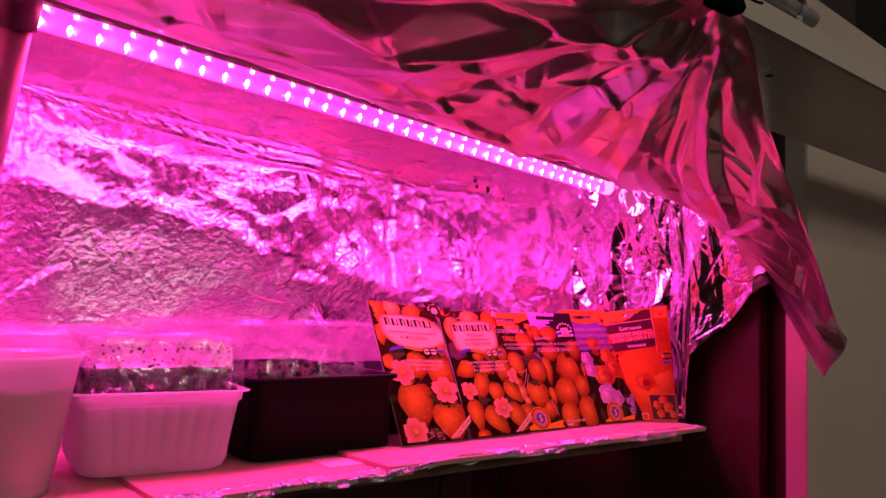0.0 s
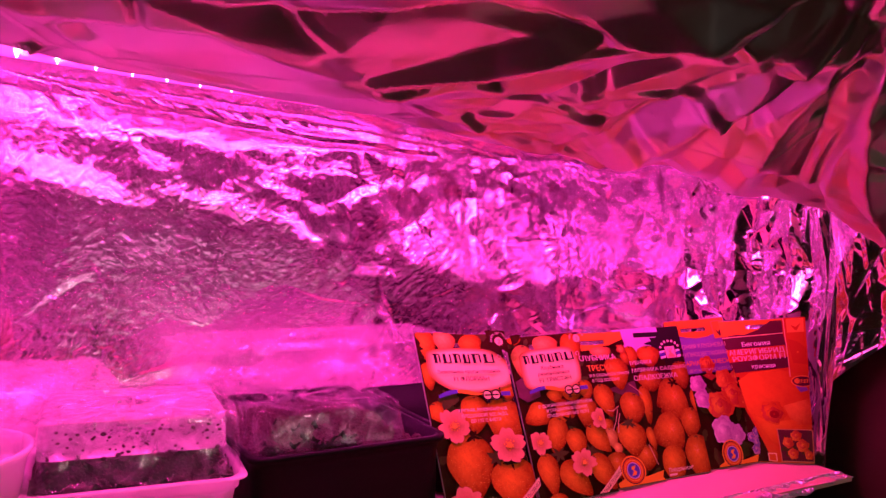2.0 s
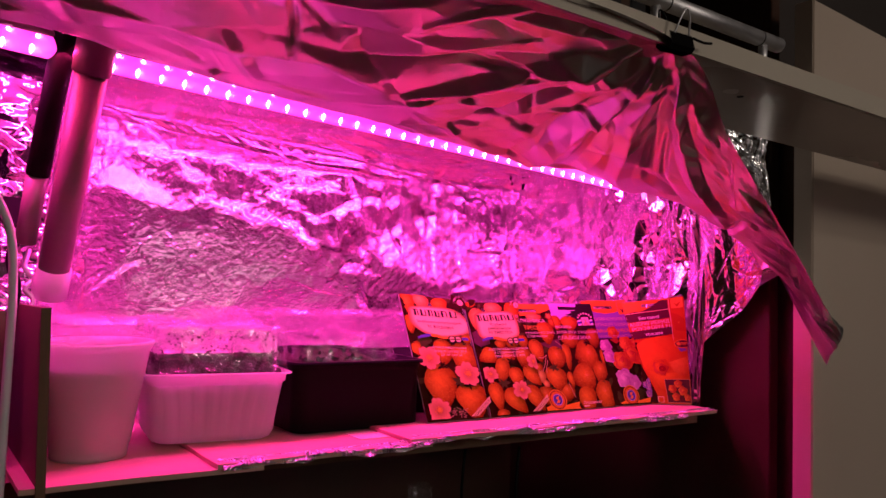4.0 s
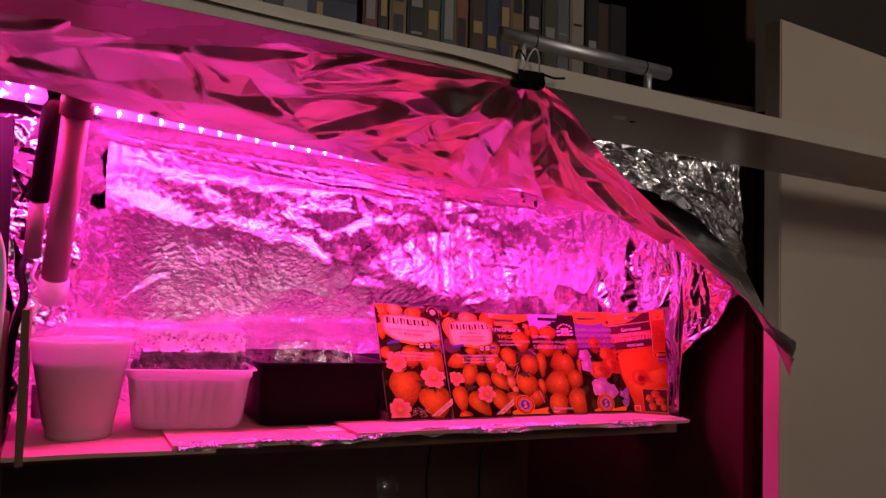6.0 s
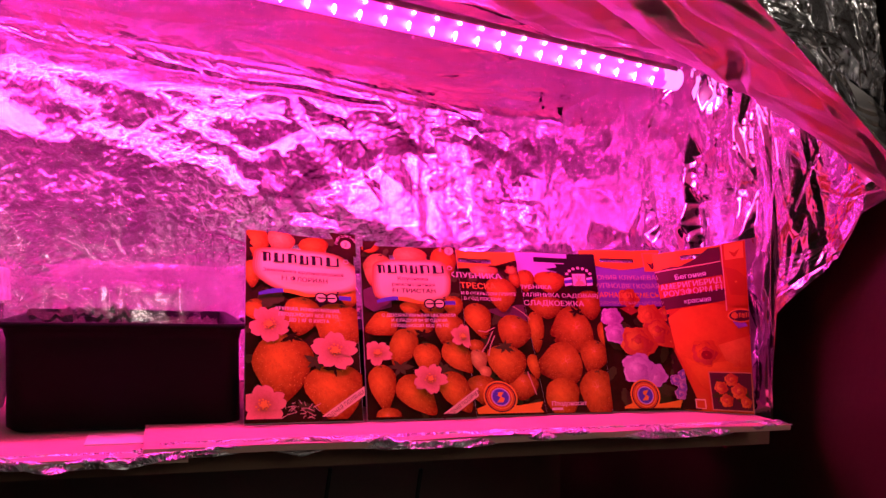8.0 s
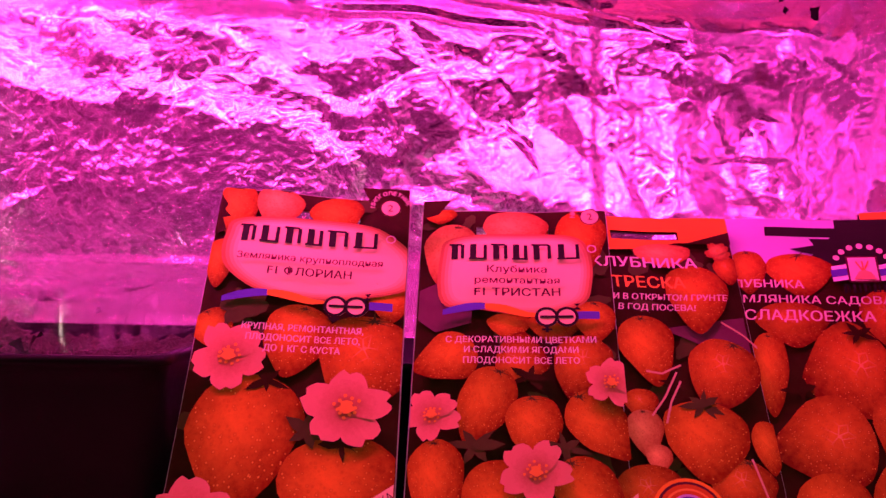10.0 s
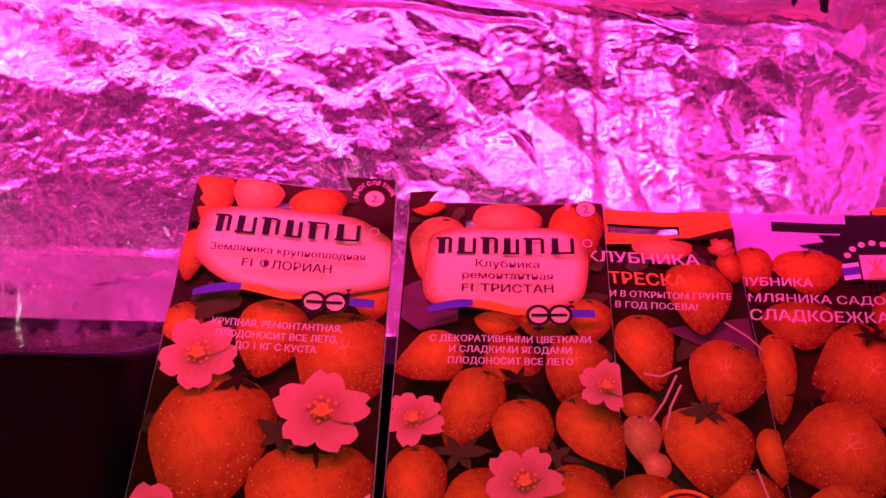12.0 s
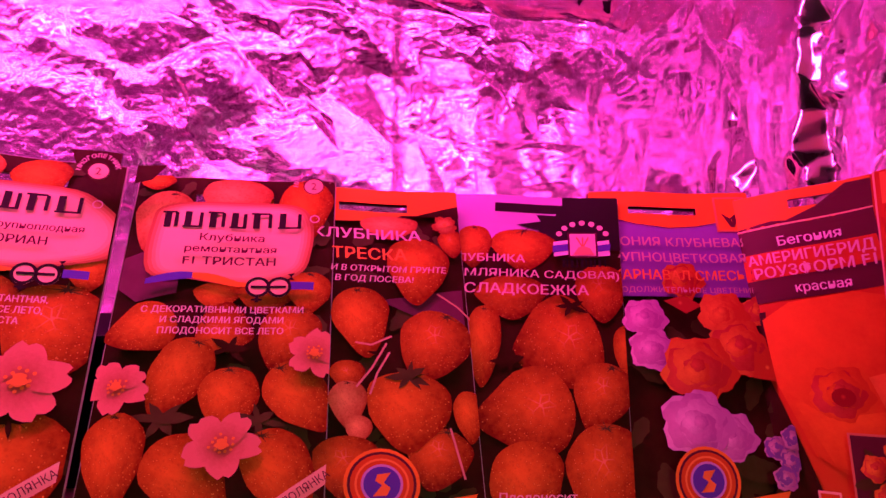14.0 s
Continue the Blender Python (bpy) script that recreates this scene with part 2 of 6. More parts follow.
def facets(uv, cell, rng, size):
    """Distance to the nearest of scattered points: the ridges of crumpled sheet."""
    count = max(4, int(size[0] * size[1] / cell ** 2))
    seeds = rng.uniform((-0.05, -0.05), (size[0] + 0.05, size[1] + 0.05), (count, 2))
    out = np.zeros(len(uv))
    for a in range(0, len(uv), 4000):
        d = np.sqrt(((uv[a:a + 4000, None] - seeds[None]) ** 2).sum(-1))
        d.partition(1, axis=1)
        out[a:a + 4000] = d[:, 0] - 0.35 * d[:, 1]
    return out


def folds(uv, cell, angle, rng, bend=0.35):
    """Heights joined by flat triangles: the plane facets and straight creases of crumpled foil."""
    ca, sa = math.cos(angle), math.sin(angle)
    ph = rng.uniform(0, 6.28, 6)
    p = uv / cell
    q = np.stack([ca * p[:, 0] + sa * p[:, 1], -sa * p[:, 0] + ca * p[:, 1]], 1)
    q = q + bend * np.stack([np.sin(1.1 * q[:, 1] + ph[0]) + 0.5 * np.sin(2.3 * q[:, 0] + ph[1]), np.sin(1.3 * q[:, 0] + ph[2]) + 0.5 * np.sin(1.9 * q[:, 1] + ph[3])], 1)
    sk = np.stack([q[:, 0] + 0.577 * q[:, 1], 1.155 * q[:, 1]], 1)
    i = np.floor(sk).astype(int)
    f = sk - i
    table = rng.uniform(-1, 1, (64, 64))
    h = lambda x, y: table[x % 64, y % 64]
    a, b, c, d = h(i[:, 0], i[:, 1]), h(i[:, 0] + 1, i[:, 1]), h(i[:, 0], i[:, 1] + 1), h(i[:, 0] + 1, i[:, 1] + 1)
    low = f[:, 0] + f[:, 1] < 1
    return np.where(low, a + f[:, 0] * (b - a) + f[:, 1] * (c - a), d + (1 - f[:, 0]) * (c - d) + (1 - f[:, 1]) * (b - d))


def crumple(uv, cell, rng, size, squash=(1.0, 1.0), turn=0.0):
    """Flat triangles between scattered points of random height: crumpled foil; heights in cells."""
    ca, sa = math.cos(turn), math.sin(turn)
    q = np.stack([(ca * uv[:, 0] + sa * uv[:, 1]) * squash[0], (-sa * uv[:, 0] + ca * uv[:, 1]) * squash[1]], 1)
    lo, hi = q.min(0) - 2 * cell, q.max(0) + 2 * cell
    seeds = rng.uniform(lo, hi, (max(12, int((hi - lo).prod() / cell ** 2)), 2))
    pts, _, tris, *_ = delaunay_2d_cdt([Vector(p) for p in seeds.tolist()], [], [], 0, 1e-6)
    pts = np.array([tuple(p) for p in pts])
    hs = rng.normal(0, 1, len(pts)) * cell
    out = np.zeros(len(q))
    order = np.argsort(q[:, 0])
    sx = q[order, 0]
    for t in tris:
        a, b, c = pts[list(t)]
        i0, i1 = np.searchsorted(sx, (min(a[0], b[0], c[0]), max(a[0], b[0], c[0])))
        ids = order[i0:i1]
        p = q[ids]
        ok = (p[:, 1] >= min(a[1], b[1], c[1])) & (p[:, 1] <= max(a[1], b[1], c[1]))
        ids, p = ids[ok], p[ok]
        den = (b[1] - c[1]) * (a[0] - c[0]) + (c[0] - b[0]) * (a[1] - c[1])
        if abs(den) < 1e-14 or not len(ids):
            continue
        u = ((b[1] - c[1]) * (p[:, 0] - c[0]) + (c[0] - b[0]) * (p[:, 1] - c[1])) / den
        v = ((c[1] - a[1]) * (p[:, 0] - c[0]) + (a[0] - c[0]) * (p[:, 1] - c[1])) / den
        inn = (u >= -1e-9) & (v >= -1e-9) & (u + v <= 1 + 1e-9)
        out[ids[inn]] = (u * hs[t[0]] + v * hs[t[1]] + (1 - u - v) * hs[t[2]])[inn]
    return out


def wrinkle(uv, angle, length, width, rng, count, size):
    """Long soft creases, most of them near one direction."""
    out = np.zeros(len(uv))
    for _ in range(count):
        c = rng.uniform((0, 0), size)
        a = angle + rng.normal(0, 0.5)
        d = uv - c
        along = d[:, 0] * math.cos(a) + d[:, 1] * math.sin(a)
        across = -d[:, 0] * math.sin(a) + d[:, 1] * math.cos(a)
        ln, wd = length * rng.uniform(0.4, 1.3), width * rng.uniform(0.5, 1.5)
        out += rng.choice((-1, 1)) * np.maximum(0, 1 - np.abs(across) / wd) * np.exp(-(along / ln) ** 2)
    return out


def sharp_creases(uv, rng, count, length, width, height):
    """Short stiff creases with sharp ridges, each touching only the points near it."""
    out = np.zeros(len(uv))
    lo, hi = uv.min(0), uv.max(0)
    for _ in range(count):
        c, a = rng.uniform(lo, hi), rng.normal(0.05, 0.55)
        ln, wd = length * rng.uniform(0.3, 1.2), width * rng.uniform(0.6, 1.5)
        near = np.nonzero((np.abs(uv[:, 0] - c[0]) < ln + wd) & (np.abs(uv[:, 1] - c[1]) < ln + wd))[0]
        d = uv[near] - c
        along, across = d[:, 0] * math.cos(a) + d[:, 1] * math.sin(a), -d[:, 0] * math.sin(a) + d[:, 1] * math.cos(a)
        across = across + 0.12 * along ** 2 / ln * rng.choice((-1, 1))
        out[near] += rng.choice((-1, 1)) * height * rng.uniform(0.5, 1.3) * np.maximum(0, 1 - np.abs(across) / wd) * np.maximum(0, 1 - np.abs(along) / ln)
    return out


def sheet(name, grid, size, relief, material, parent=None, label="", keep=None):
    """A foil sheet from a grid of points (ns, nt, 3), pushed out along its normals."""
    ns, nt_ = grid.shape[:2]
    du, dv = np.gradient(grid, axis=0), np.gradient(grid, axis=1)
    nrm = np.cross(du, dv)
    nrm /= np.linalg.norm(nrm, axis=2, keepdims=True) + 1e-12
    uu, vv = np.meshgrid(np.linspace(0, size[0], ns), np.linspace(0, size[1], nt_), indexing="ij")
    uv = np.stack([uu.ravel(), vv.ravel()], 1)
    h = relief(uv).reshape(ns, nt_, 1)
    pts = (grid + nrm * h).reshape(-1, 3)
    idx = np.arange(ns * nt_).reshape(ns, nt_)
    quads = np.stack([idx[:-1, :-1], idx[1:, :-1], idx[1:, 1:], idx[:-1, 1:]], -1).reshape(-1, 4)
    if keep is not None:
        mid = uv[quads].mean(1)
        quads = quads[keep(mid)]
    return link_mesh(name, pts.tolist(), quads.tolist(), material, parent, label, True)


# ---- the room and the cabinet ----
def shelf_z(x):
    return 1.056 - 0.02 * x


SLOPE = Matrix.Rotation(math.atan(0.02), 4, "Y")
structure = dict(kind="structure")

floor = part("floor", box_bm((-2.6, -3.2, -0.05), (2.6, 1.1, 0.0)), FLOORING)
tagged(floor, "brown wooden floor of a dim room", "floor", **structure)
ceiling = part("ceiling", box_bm((-2.6, -3.2, 2.6), (2.6, 1.1, 2.65)), CEILPAINT)
tagged(ceiling, "plain white room ceiling", "ceiling", **structure)
for nm, lo, hi in (("wall_north", (-2.6, 1.1, 0), (2.6, 1.16, 2.6)), ("wall_south", (-2.6, -3.26, 0), (2.6, -3.2, 2.6)),
                   ("wall_west", (-2.66, -3.26, 0), (-2.6, 1.16, 2.6)), ("wall_east", (2.6, -3.26, 0), (2.66, 1.16, 2.6))):
    tagged(part(nm, box_bm(lo, hi), WALLPAINT), "painted wall of the dim room", "wall", **structure)

# Unseen lamp body, added round the panel that the foil reflects.
added_lamp = thing("added_floor_lamp", "unseen floor lamp with a wide pale shade, added for the foil's grey reflection", "floor lamp", place=(1.30, -2.16, 0))
part("shade", box_bm((-0.46, -0.06, 1.06), (0.46, 0.07, 1.84)), CEILPAINT, added_lamp, bevel=0.004)
part("pole", rod_bm((0, 0, 0.02), (0, 0, 1.06), 0.014), STEEL, added_lamp, smooth=True)
part("base", rod_bm((0, 0, 0.0005), (0, 0, 0.02), 0.15, 32), STEEL, added_lamp)
# Unseen body for the added room fill, placed to suit that light.
added_ceiling_lamp = thing("added_ceiling_lamp", "unseen round white ceiling lamp on a short stem, added to light the room", "ceiling lamp", place=(0.9, -2.85, 2.3))
part("body", rod_bm((0, 0, 0.02), (0, 0, 0.0995), 0.30, 40), CEILPAINT, added_ceiling_lamp, bevel=0.004)
part("stem", rod_bm((0, 0, 0.0995), (0, 0, 0.2995), 0.012), STEEL, added_ceiling_lamp, smooth=True)

cabinet = thing("wall_cabinet", "dark wooden wall cabinet with open compartments, the foil tent inside", "cabinet")
part("side_panel", box_bm((0.887, 0.485, 0.4), (0.905, 0.99, 2.0)), DARK_WOOD, cabinet, bevel=0.001)
part("side_panel", box_bm((-0.62, 0.47, 0.4), (-0.60, 0.99, 2.0)), DARK_WOOD, cabinet, bevel=0.001)
part("back_panel", box_bm((-0.60, 0.99, 0.4), (0.905, 1.0, 2.0)), DARK_WOOD, cabinet)
part("book_shelf", box_bm((-0.60, 0.47, 1.432), (0.886, 0.985, 1.45)), DARK_WOOD, cabinet, bevel=0.001)
part("top_shelf", box_bm((-0.60, 0.47, 1.76), (0.886, 0.985, 1.78)), DARK_WOOD, cabinet, bevel=0.001)
part("bottom_shelf", box_bm((-0.60, 0.47, 0.70), (0.886, 0.985, 0.72)), DARK_WOOD, cabinet, bevel=0.001)

wardrobe = thing("wardrobe", "pale beech wardrobe door beside the dark cabinet", "wardrobe")
bm = box_bm((0.884, 0.427, 0.2), (1.75, 0.4526, 1.552))
for v in bm.verts:
    if v.co.z > 1:
        v.co.z -= 0.09 * (v.co.x - 0.884)
part("door", bm, BEIGE, wardrobe, bevel=0.0015)
part("carcass", box_bm((0.915, 0.456, 0.2), (1.75, 1.0, 1.45)), DARK_WOOD, wardrobe)

# lifted flap with a bar handle over the open compartment
flap = thing("flap_door", "lifted pale cabinet flap with a brushed steel bar handle", "cabinet door")
FLAP = Matrix.Translation((0.4, 0.24, 1.3795)) @ Matrix.Rotation(radians(2.55), 4, "Y")
part("panel", box_bm((-0.95, 0.004, -0.015), (1.35, 0.125, 0.0), FLAP), surface("flap_underside", (0.56, 0.47, 0.38), (0.64, 0.55, 0.45), 0.25, scale=6, bump=0.03), flap)
part("edge_band", box_bm((-0.95, 0.0, -0.0152), (1.35, 0.0038, 0.0005), FLAP), PALE_EDGE, flap, "pale edge band")
part("screw_hole", rod_bm(FLAP @ Vector((0.137, 0.045, -0.0146)), FLAP @ Vector((0.137, 0.045, -0.0156)), 0.0028), BLACK, flap)
handle = part("handle", rod_bm(FLAP @ Vector((-0.012, 0.024, 0.026)), FLAP @ Vector((0.155, 0.024, 0.026)), 0.006, 24), STEEL, flap, "brushed steel bar handle", True)
for hx in (0.008, 0.134):
    part("post", rod_bm(FLAP @ Vector((hx, 0.024, 0.0005)), FLAP @ Vector((hx, 0.024, 0.024)), 0.0035), STEEL, handle, smooth=True)
for hx in (0.018, 0.128):
    part("ring", rod_bm(FLAP @ Vector((hx, 0.024, 0.026)), FLAP @ Vector((hx + 0.001, 0.024, 0.026)), 0.0062, 24), BLACK, handle)


# ---- books on the upper shelf ----
BOOK_COLOURS = {"red": (0.30, 0.03, 0.03), "black": (0.015, 0.014, 0.015), "tan": (0.42, 0.27, 0.12), "olive": (0.12, 0.13, 0.07), "teal": (0.08, 0.20, 0.19),
                "orange": (0.45, 0.16, 0.05), "blue": (0.05, 0.07, 0.14), "brown": (0.12, 0.06, 0.03), "cream": (0.55, 0.48, 0.38), "grey": (0.25, 0.26, 0.30), "violet": (0.10, 0.07, 0.15)}
BOOK_MAT = {k: surface("book_cover_" + k, tuple(0.5 * c for c in v), tuple(0.65 * c + 0.004 for c in v), 0.5, scale=25) for k, v in BOOK_COLOURS.items()}
PAPER = surface("book_paper", (0.62, 0.56, 0.45), (0.70, 0.64, 0.53), 0.8, scale=150)
BARS = {"pale": surface("spine_bars_pale", (0.30, 0.29, 0.26), (0.38, 0.36, 0.33), 0.6), "gold": surface("spine_bars_gold", (0.40, 0.26, 0.08), (0.50, 0.33, 0.12), 0.5), "dark": BOOK_MAT["black"]}


def book(place, thick, high, deep, colour, bars, lie=False):
    """A book with its spine towards the room: cover, page block, bars for its unreadable title."""
    b = thing("book", f"{colour} book {'lying flat in a stack' if lie else 'standing'} on the upper shelf", "book", "books on the upper shelf", place)
    m = Matrix.Rotation(radians(90), 4, "Y") @ Matrix.Translation((-thick, 0, 0)) if lie else Matrix.Identity(4)
    c = BOOK_MAT[colour]
    part("cover", box_bm((0, 0, 0), (0.002, deep, high), m), c, b)
    part("cover", box_bm((thick - 0.002, 0, 0), (thick, deep, high), m), c, b)
    part("spine", box_bm((0.0021, -0.0015, 0), (thick - 0.0021, 0.002, high), m), c, b, bevel=0.0006)
    part("page_block", box_bm((0.0022, 0.0022, 0.003), (thick - 0.0022, deep - 0.003, high - 0.003), m), PAPER, b)
    for z0, z1, k in bars:
        part("spine_label", box_bm((thick * 0.2, -0.0021, z0 * high), (thick * 0.8, -0.0016, z1 * high), m), BARS[k], b)
    return b


bx = 0.40
spines = [("red", .018, .20, [(.35, .62, "pale"), (.7, .72, "gold")]), ("black", .012, .19, [(.4, .6, "gold")]), ("tan", .021, .155, [(.62, .86, "dark"), (.36, .52, "dark")]),
          ("black", .023, .150, [(.62, .76, "pale"), (.4, .42, "pale")]), ("olive", .020, .155, [(.45, .6, "gold")]), ("teal", .019, .152, [(.40, .74, "pale")]),
          ("orange", .018, .152, [(.35, .6, "dark")]), ("brown", .02, .15, [(.5, .6, "gold")]), ("blue", .02, .15, [(.4, .5, "gold")]), ("violet", .017, .165, [(.55, .7, "gold")]),
          ("tan", .020, .160, [(.7, .85, "dark"), (.3, .5, "gold")]), ("black", .023, .158, [(.6, .7, "pale")]), ("olive", .022, .156, [(.5, .64, "pale")]),
          ("grey", .021, .158, [(.3, .32, "pale"), (.6, .61, "pale")]), ("cream", .022, .157, [(.7, .72, "dark")]), ("black", .02, .155, [(.5, .6, "pale")]), ("brown", .02, .15, []), ("black", .03, .152, [])]
for col, th, hi, bars in spines:
    book((bx, 0.60 + random.uniform(-0.004, 0.004), 1.4505), th, hi, 0.11, col, bars)
    bx += th + 0.0012
zz = 1.4505
for col, th in (("blue", 0.03), ("black", 0.028), ("blue", 0.026), ("black", 0.03), ("violet", 0.022)):
    book((0.285, 0.605, zz), th, 0.108, 0.15, col, [(.2, .45, "pale"), (.55, .62, "gold")], lie=True)
    zz += th + 0.0005
for col, bx2 in (("cream", 0.262), ("grey", 0.24), ("blue", 0.215), ("brown", 0.19)):
    book((bx2, 0.60, 1.4505), 0.02, 0.2, 0.11, col, [(.3, .6, "gold")])


# ---- foil tent ----
tent = thing("foil_tent", "crumpled aluminium foil lining a growing box, glowing pink under the lamp", "foil")
rng = np.random.default_rng(5)

# upright back wall, meeting a low foil ceiling over the lamp
NS, NT = 640, 470
s = np.linspace(0, 1, NS)
profile = [(0.932, 1.035), (0.934, 1.08), (0.936, 1.125), (0.937, 1.17), (0.938, 1.215), (0.939, 1.26), (0.939, 1.305), (0.939, 1.35), (0.934, 1.387), (0.90, 1.400), (0.86, 1.404), (0.81, 1.408), (0.76, 1.412), (0.71, 1.417)]
prof = smooth_curve(profile, np.linspace(0, 1, NT))
xs = np.linspace(0.150, 0.880, NS)
spread = np.clip((prof[:, 1] - 1.375) / 0.03, 0, 1)
grid = np.zeros((NS, NT, 3))
grid[:, :, 0] = xs[:, None] - 0.13 * spread[None, :] * (1 - s[:, None]) ** 3
grid[:, :, 1] = prof[None, :, 0] - 0.03 * np.clip((0.26 - xs) / 0.11, 0, 1)[:, None] ** 2
up = np.clip((prof[:, 1] - 1.30) / 0.09, 0, 1)
grid[:, :, 2] = prof[None, :, 1] - 0.080 * (xs[:, None] - 0.46) * up[None, :]
W = (0.73, 0.60)


def crease(uv, x0, y0, x1, y1, wd, am):
    """One long fold between two places on a sheet."""
    d = np.array([x1 - x0, y1 - y0])
    ln = np.hypot(*d)
    d /= ln
    al = (uv[:, 0] - x0) * d[0] + (uv[:, 1] - y0) * d[1]
    ac = -(uv[:, 0] - x0) * d[1] + (uv[:, 1] - y0) * d[0]
    ac = ac + 0.15 * wd * np.sin(al * 60)
    return am * np.maximum(0, 1 - np.abs(ac) / wd) * np.clip(al / (0.2 * ln) + 0.2, 0, 1) * np.clip((ln - al) / (0.2 * ln) + 0.2, 0, 1)


FOLDS = (([0.15, 0.231, 0.274, 0.321, 0.385, 0.417, 0.458, 0.49], [1.335, 1.308, 1.297, 1.301, 1.288, 1.282, 1.266, 1.25], 0.010, 1.0),
         ([0.40, 0.433, 0.474, 0.499, 0.564, 0.662, 0.70], [1.318, 1.308, 1.290, 1.296, 1.318, 1.332, 1.322], 0.0075, 1.0),
         ([0.15, 0.23, 0.269, 0.313, 0.34], [1.372, 1.352, 1.343, 1.324, 1.315], 0.007, 0.8),
         ([0.31, 0.327, 0.376, 0.424, 0.457, 0.498, 0.52], [1.352, 1.347, 1.344, 1.329, 1.331, 1.341, 1.345], 0.006, 0.8))


def lean(xw, z):
    """How much the back wall leans away with height: long slanting folds by the pot, a slack bulge at the right."""
    wob = 0.002 * np.sin(xw * 61) + 0.0015 * np.sin(xw * 143 + 1)
    need = np.interp(z, [1.10, 1.18, 1.25, 1.29, 1.32, 1.36, 1.39], [0.30, 0.22, 0.105, 0.04, -0.03, -0.1, -0.14])
    on = 0.0
    for fx, fz, wide, strong in FOLDS:
        inside = np.clip((xw - fx[0]) / 0.02, 0, 1) * np.clip((fx[-1] - xw) / 0.02, 0, 1)
        on = on + strong * inside * np.exp(-(np.abs(z - np.interp(xw, fx, fz) - wob) / wide) ** 3)
    low = np.interp(xw, [0.50, 0.54, 0.60, 0.66, 0.72, 0.82], [1.25, 1.232, 1.222, 1.200, 1.19, 1.19])
    top = np.interp(xw, [0.50, 0.54, 0.588, 0.652, 0.70, 0.82], [1.252, 1.253, 1.268, 1.300, 1.304, 1.290])
    bulge = np.clip((xw - 0.50) / 0.07, 0, 1) * np.clip((z - low - 2 * wob) / 0.012, 0, 1) * np.clip((top - z + wob) / 0.008, 0, 1)
    rest = np.interp(z, [1.10, 1.15, 1.25, 1.29, 1.32, 1.345, 1.362, 1.39], [0.0, -0.03, -0.12, -0.19, -0.25, -0.22, 0.04, 0.10])
    return rest + (need - rest) * np.clip(on + bulge, 0, 1)


def wall_relief(uv):
    x, y = uv[:, 0], uv[:, 1]
    r = np.random.default_rng(11)
    zs = prof[:, 1]
    zw = np.broadcast_to(zs[None, :], (NS, NT)).ravel()
    deep = np.broadcast_to(prof[None, :, 0], (NS, NT)).ravel()
    h = np.zeros(len(uv))
    top = np.clip((zw - 1.345) / 0.03, 0, 1)
    ceil = np.clip((0.93 - deep) / 0.03, 0, 1)
    right = np.clip((x - 0.33) / 0.06, 0, 1) * (1 - top)
    seam = np.clip((x - 0.52) / 0.06, 0, 1) * (1 - top)
    h += (0.016 + 0.004 * top) * crumple(uv, 0.055, r, W, (0.8, 1.2), 0.3)
    h += (0.012 + 0.065 * right) * crumple(uv, 0.017, r, W, (1.0, 0.75), 0.5)
    h += (0.020 + 0.015 * right) * 0.0085 * folds(uv * np.array([1.1, 0.8]), 0.0085, 1.2, r)
    h += 0.085 * seam * crumple(uv, 0.034, r, W, (1.3, 0.5), 0.1)
    h += (0.040 - 0.010 * right - 0.015 * top) * 0.005 * folds(uv * np.array([1.2, 0.8]), 0.005, 0.4, r)
    h += (0.060 + 0.005 * right - 0.030 * top) * 0.0031 * folds(uv * np.array([1.1, 0.85]), 0.0031, 1.0, r)
    h += top * (0.0012 * wrinkle(uv, -0.08, 0.10, 0.006, r, 46, W) + 0.03 * crumple(uv, 0.03, r, W, (0.5, 1.3)) + 0.04 * crumple(uv, 0.06, r, W, (0.5, 1.2), 0.4))
    h += ceil * (0.10 * crumple(uv, 0.05, r, W, (0.6, 1.1), -0.2) + 0.10 * crumple(uv, 0.02, r, W, (0.5, 1.2), 0.1))
    # dark gaping creases where the wall meets the ceiling, and long shallow ones under them
    for row in ((0.08, 0.372, 0.30, 0.364, 0.0045, 0.007), (0.30, 0.366, 0.46, 0.356, 0.0045, 0.007), (0.44, 0.358, 0.52, 0.352, 0.004, 0.004), (0.10, 0.352, 0.32, 0.338, 0.007, -0.004), (0.30, 0.338, 0.48, 0.334, 0.007, -0.004)):
        h += crease(uv, *row)
    return h * np.clip((0.72 - x) / 0.05, 0.3, 1)


at_ = np.stack([np.repeat(xs, NT), np.tile(prof[:, 1], NS)], 1)
ragged = 0.007 * folds(at_, 0.030, 0.5, rng) + 0.004 * folds(at_, 0.011, 1.1, rng) + 0.0015 * folds(at_, 0.0045, 0.2, rng)
slope = lean(np.broadcast_to(xs[:, None], (NS, NT)), np.broadcast_to(prof[None, :, 1], (NS, NT)) + ragged.reshape(NS, NT)) * np.clip((1.386 - prof[:, 1]) / 0.02, 0, 1)[None, :]
grid[:, :, 1] += 0.012 + np.cumsum(slope * np.maximum(np.gradient(prof[:, 1]), 0)[None, :], axis=1)
sheet("back_sheet", grid, W, wall_relief, FOIL_WALL, tent, "fine-crinkled foil with slanting folds")

# far side wall, hanging forward past the shelf's end
NS, NT = 330, 210
line = smooth_curve([(0.850, 0.962), (0.858, 0.80), (0.856, 0.68), (0.848, 0.60), (0.842, 0.555), (0.862, 0.51), (0.868, 0.465)], np.linspace(0, 1, NS))
zt = np.linspace(0, 1, NT)
grid = np.zeros((NS, NT, 3))
low = np.interp(line[:, 1], [0.464, 0.50, 0.552, 0.560, 0.962], [1.218, 1.180, 1.128, 1.034, 1.036])
grid[:, :, 0] = line[:, None, 0]
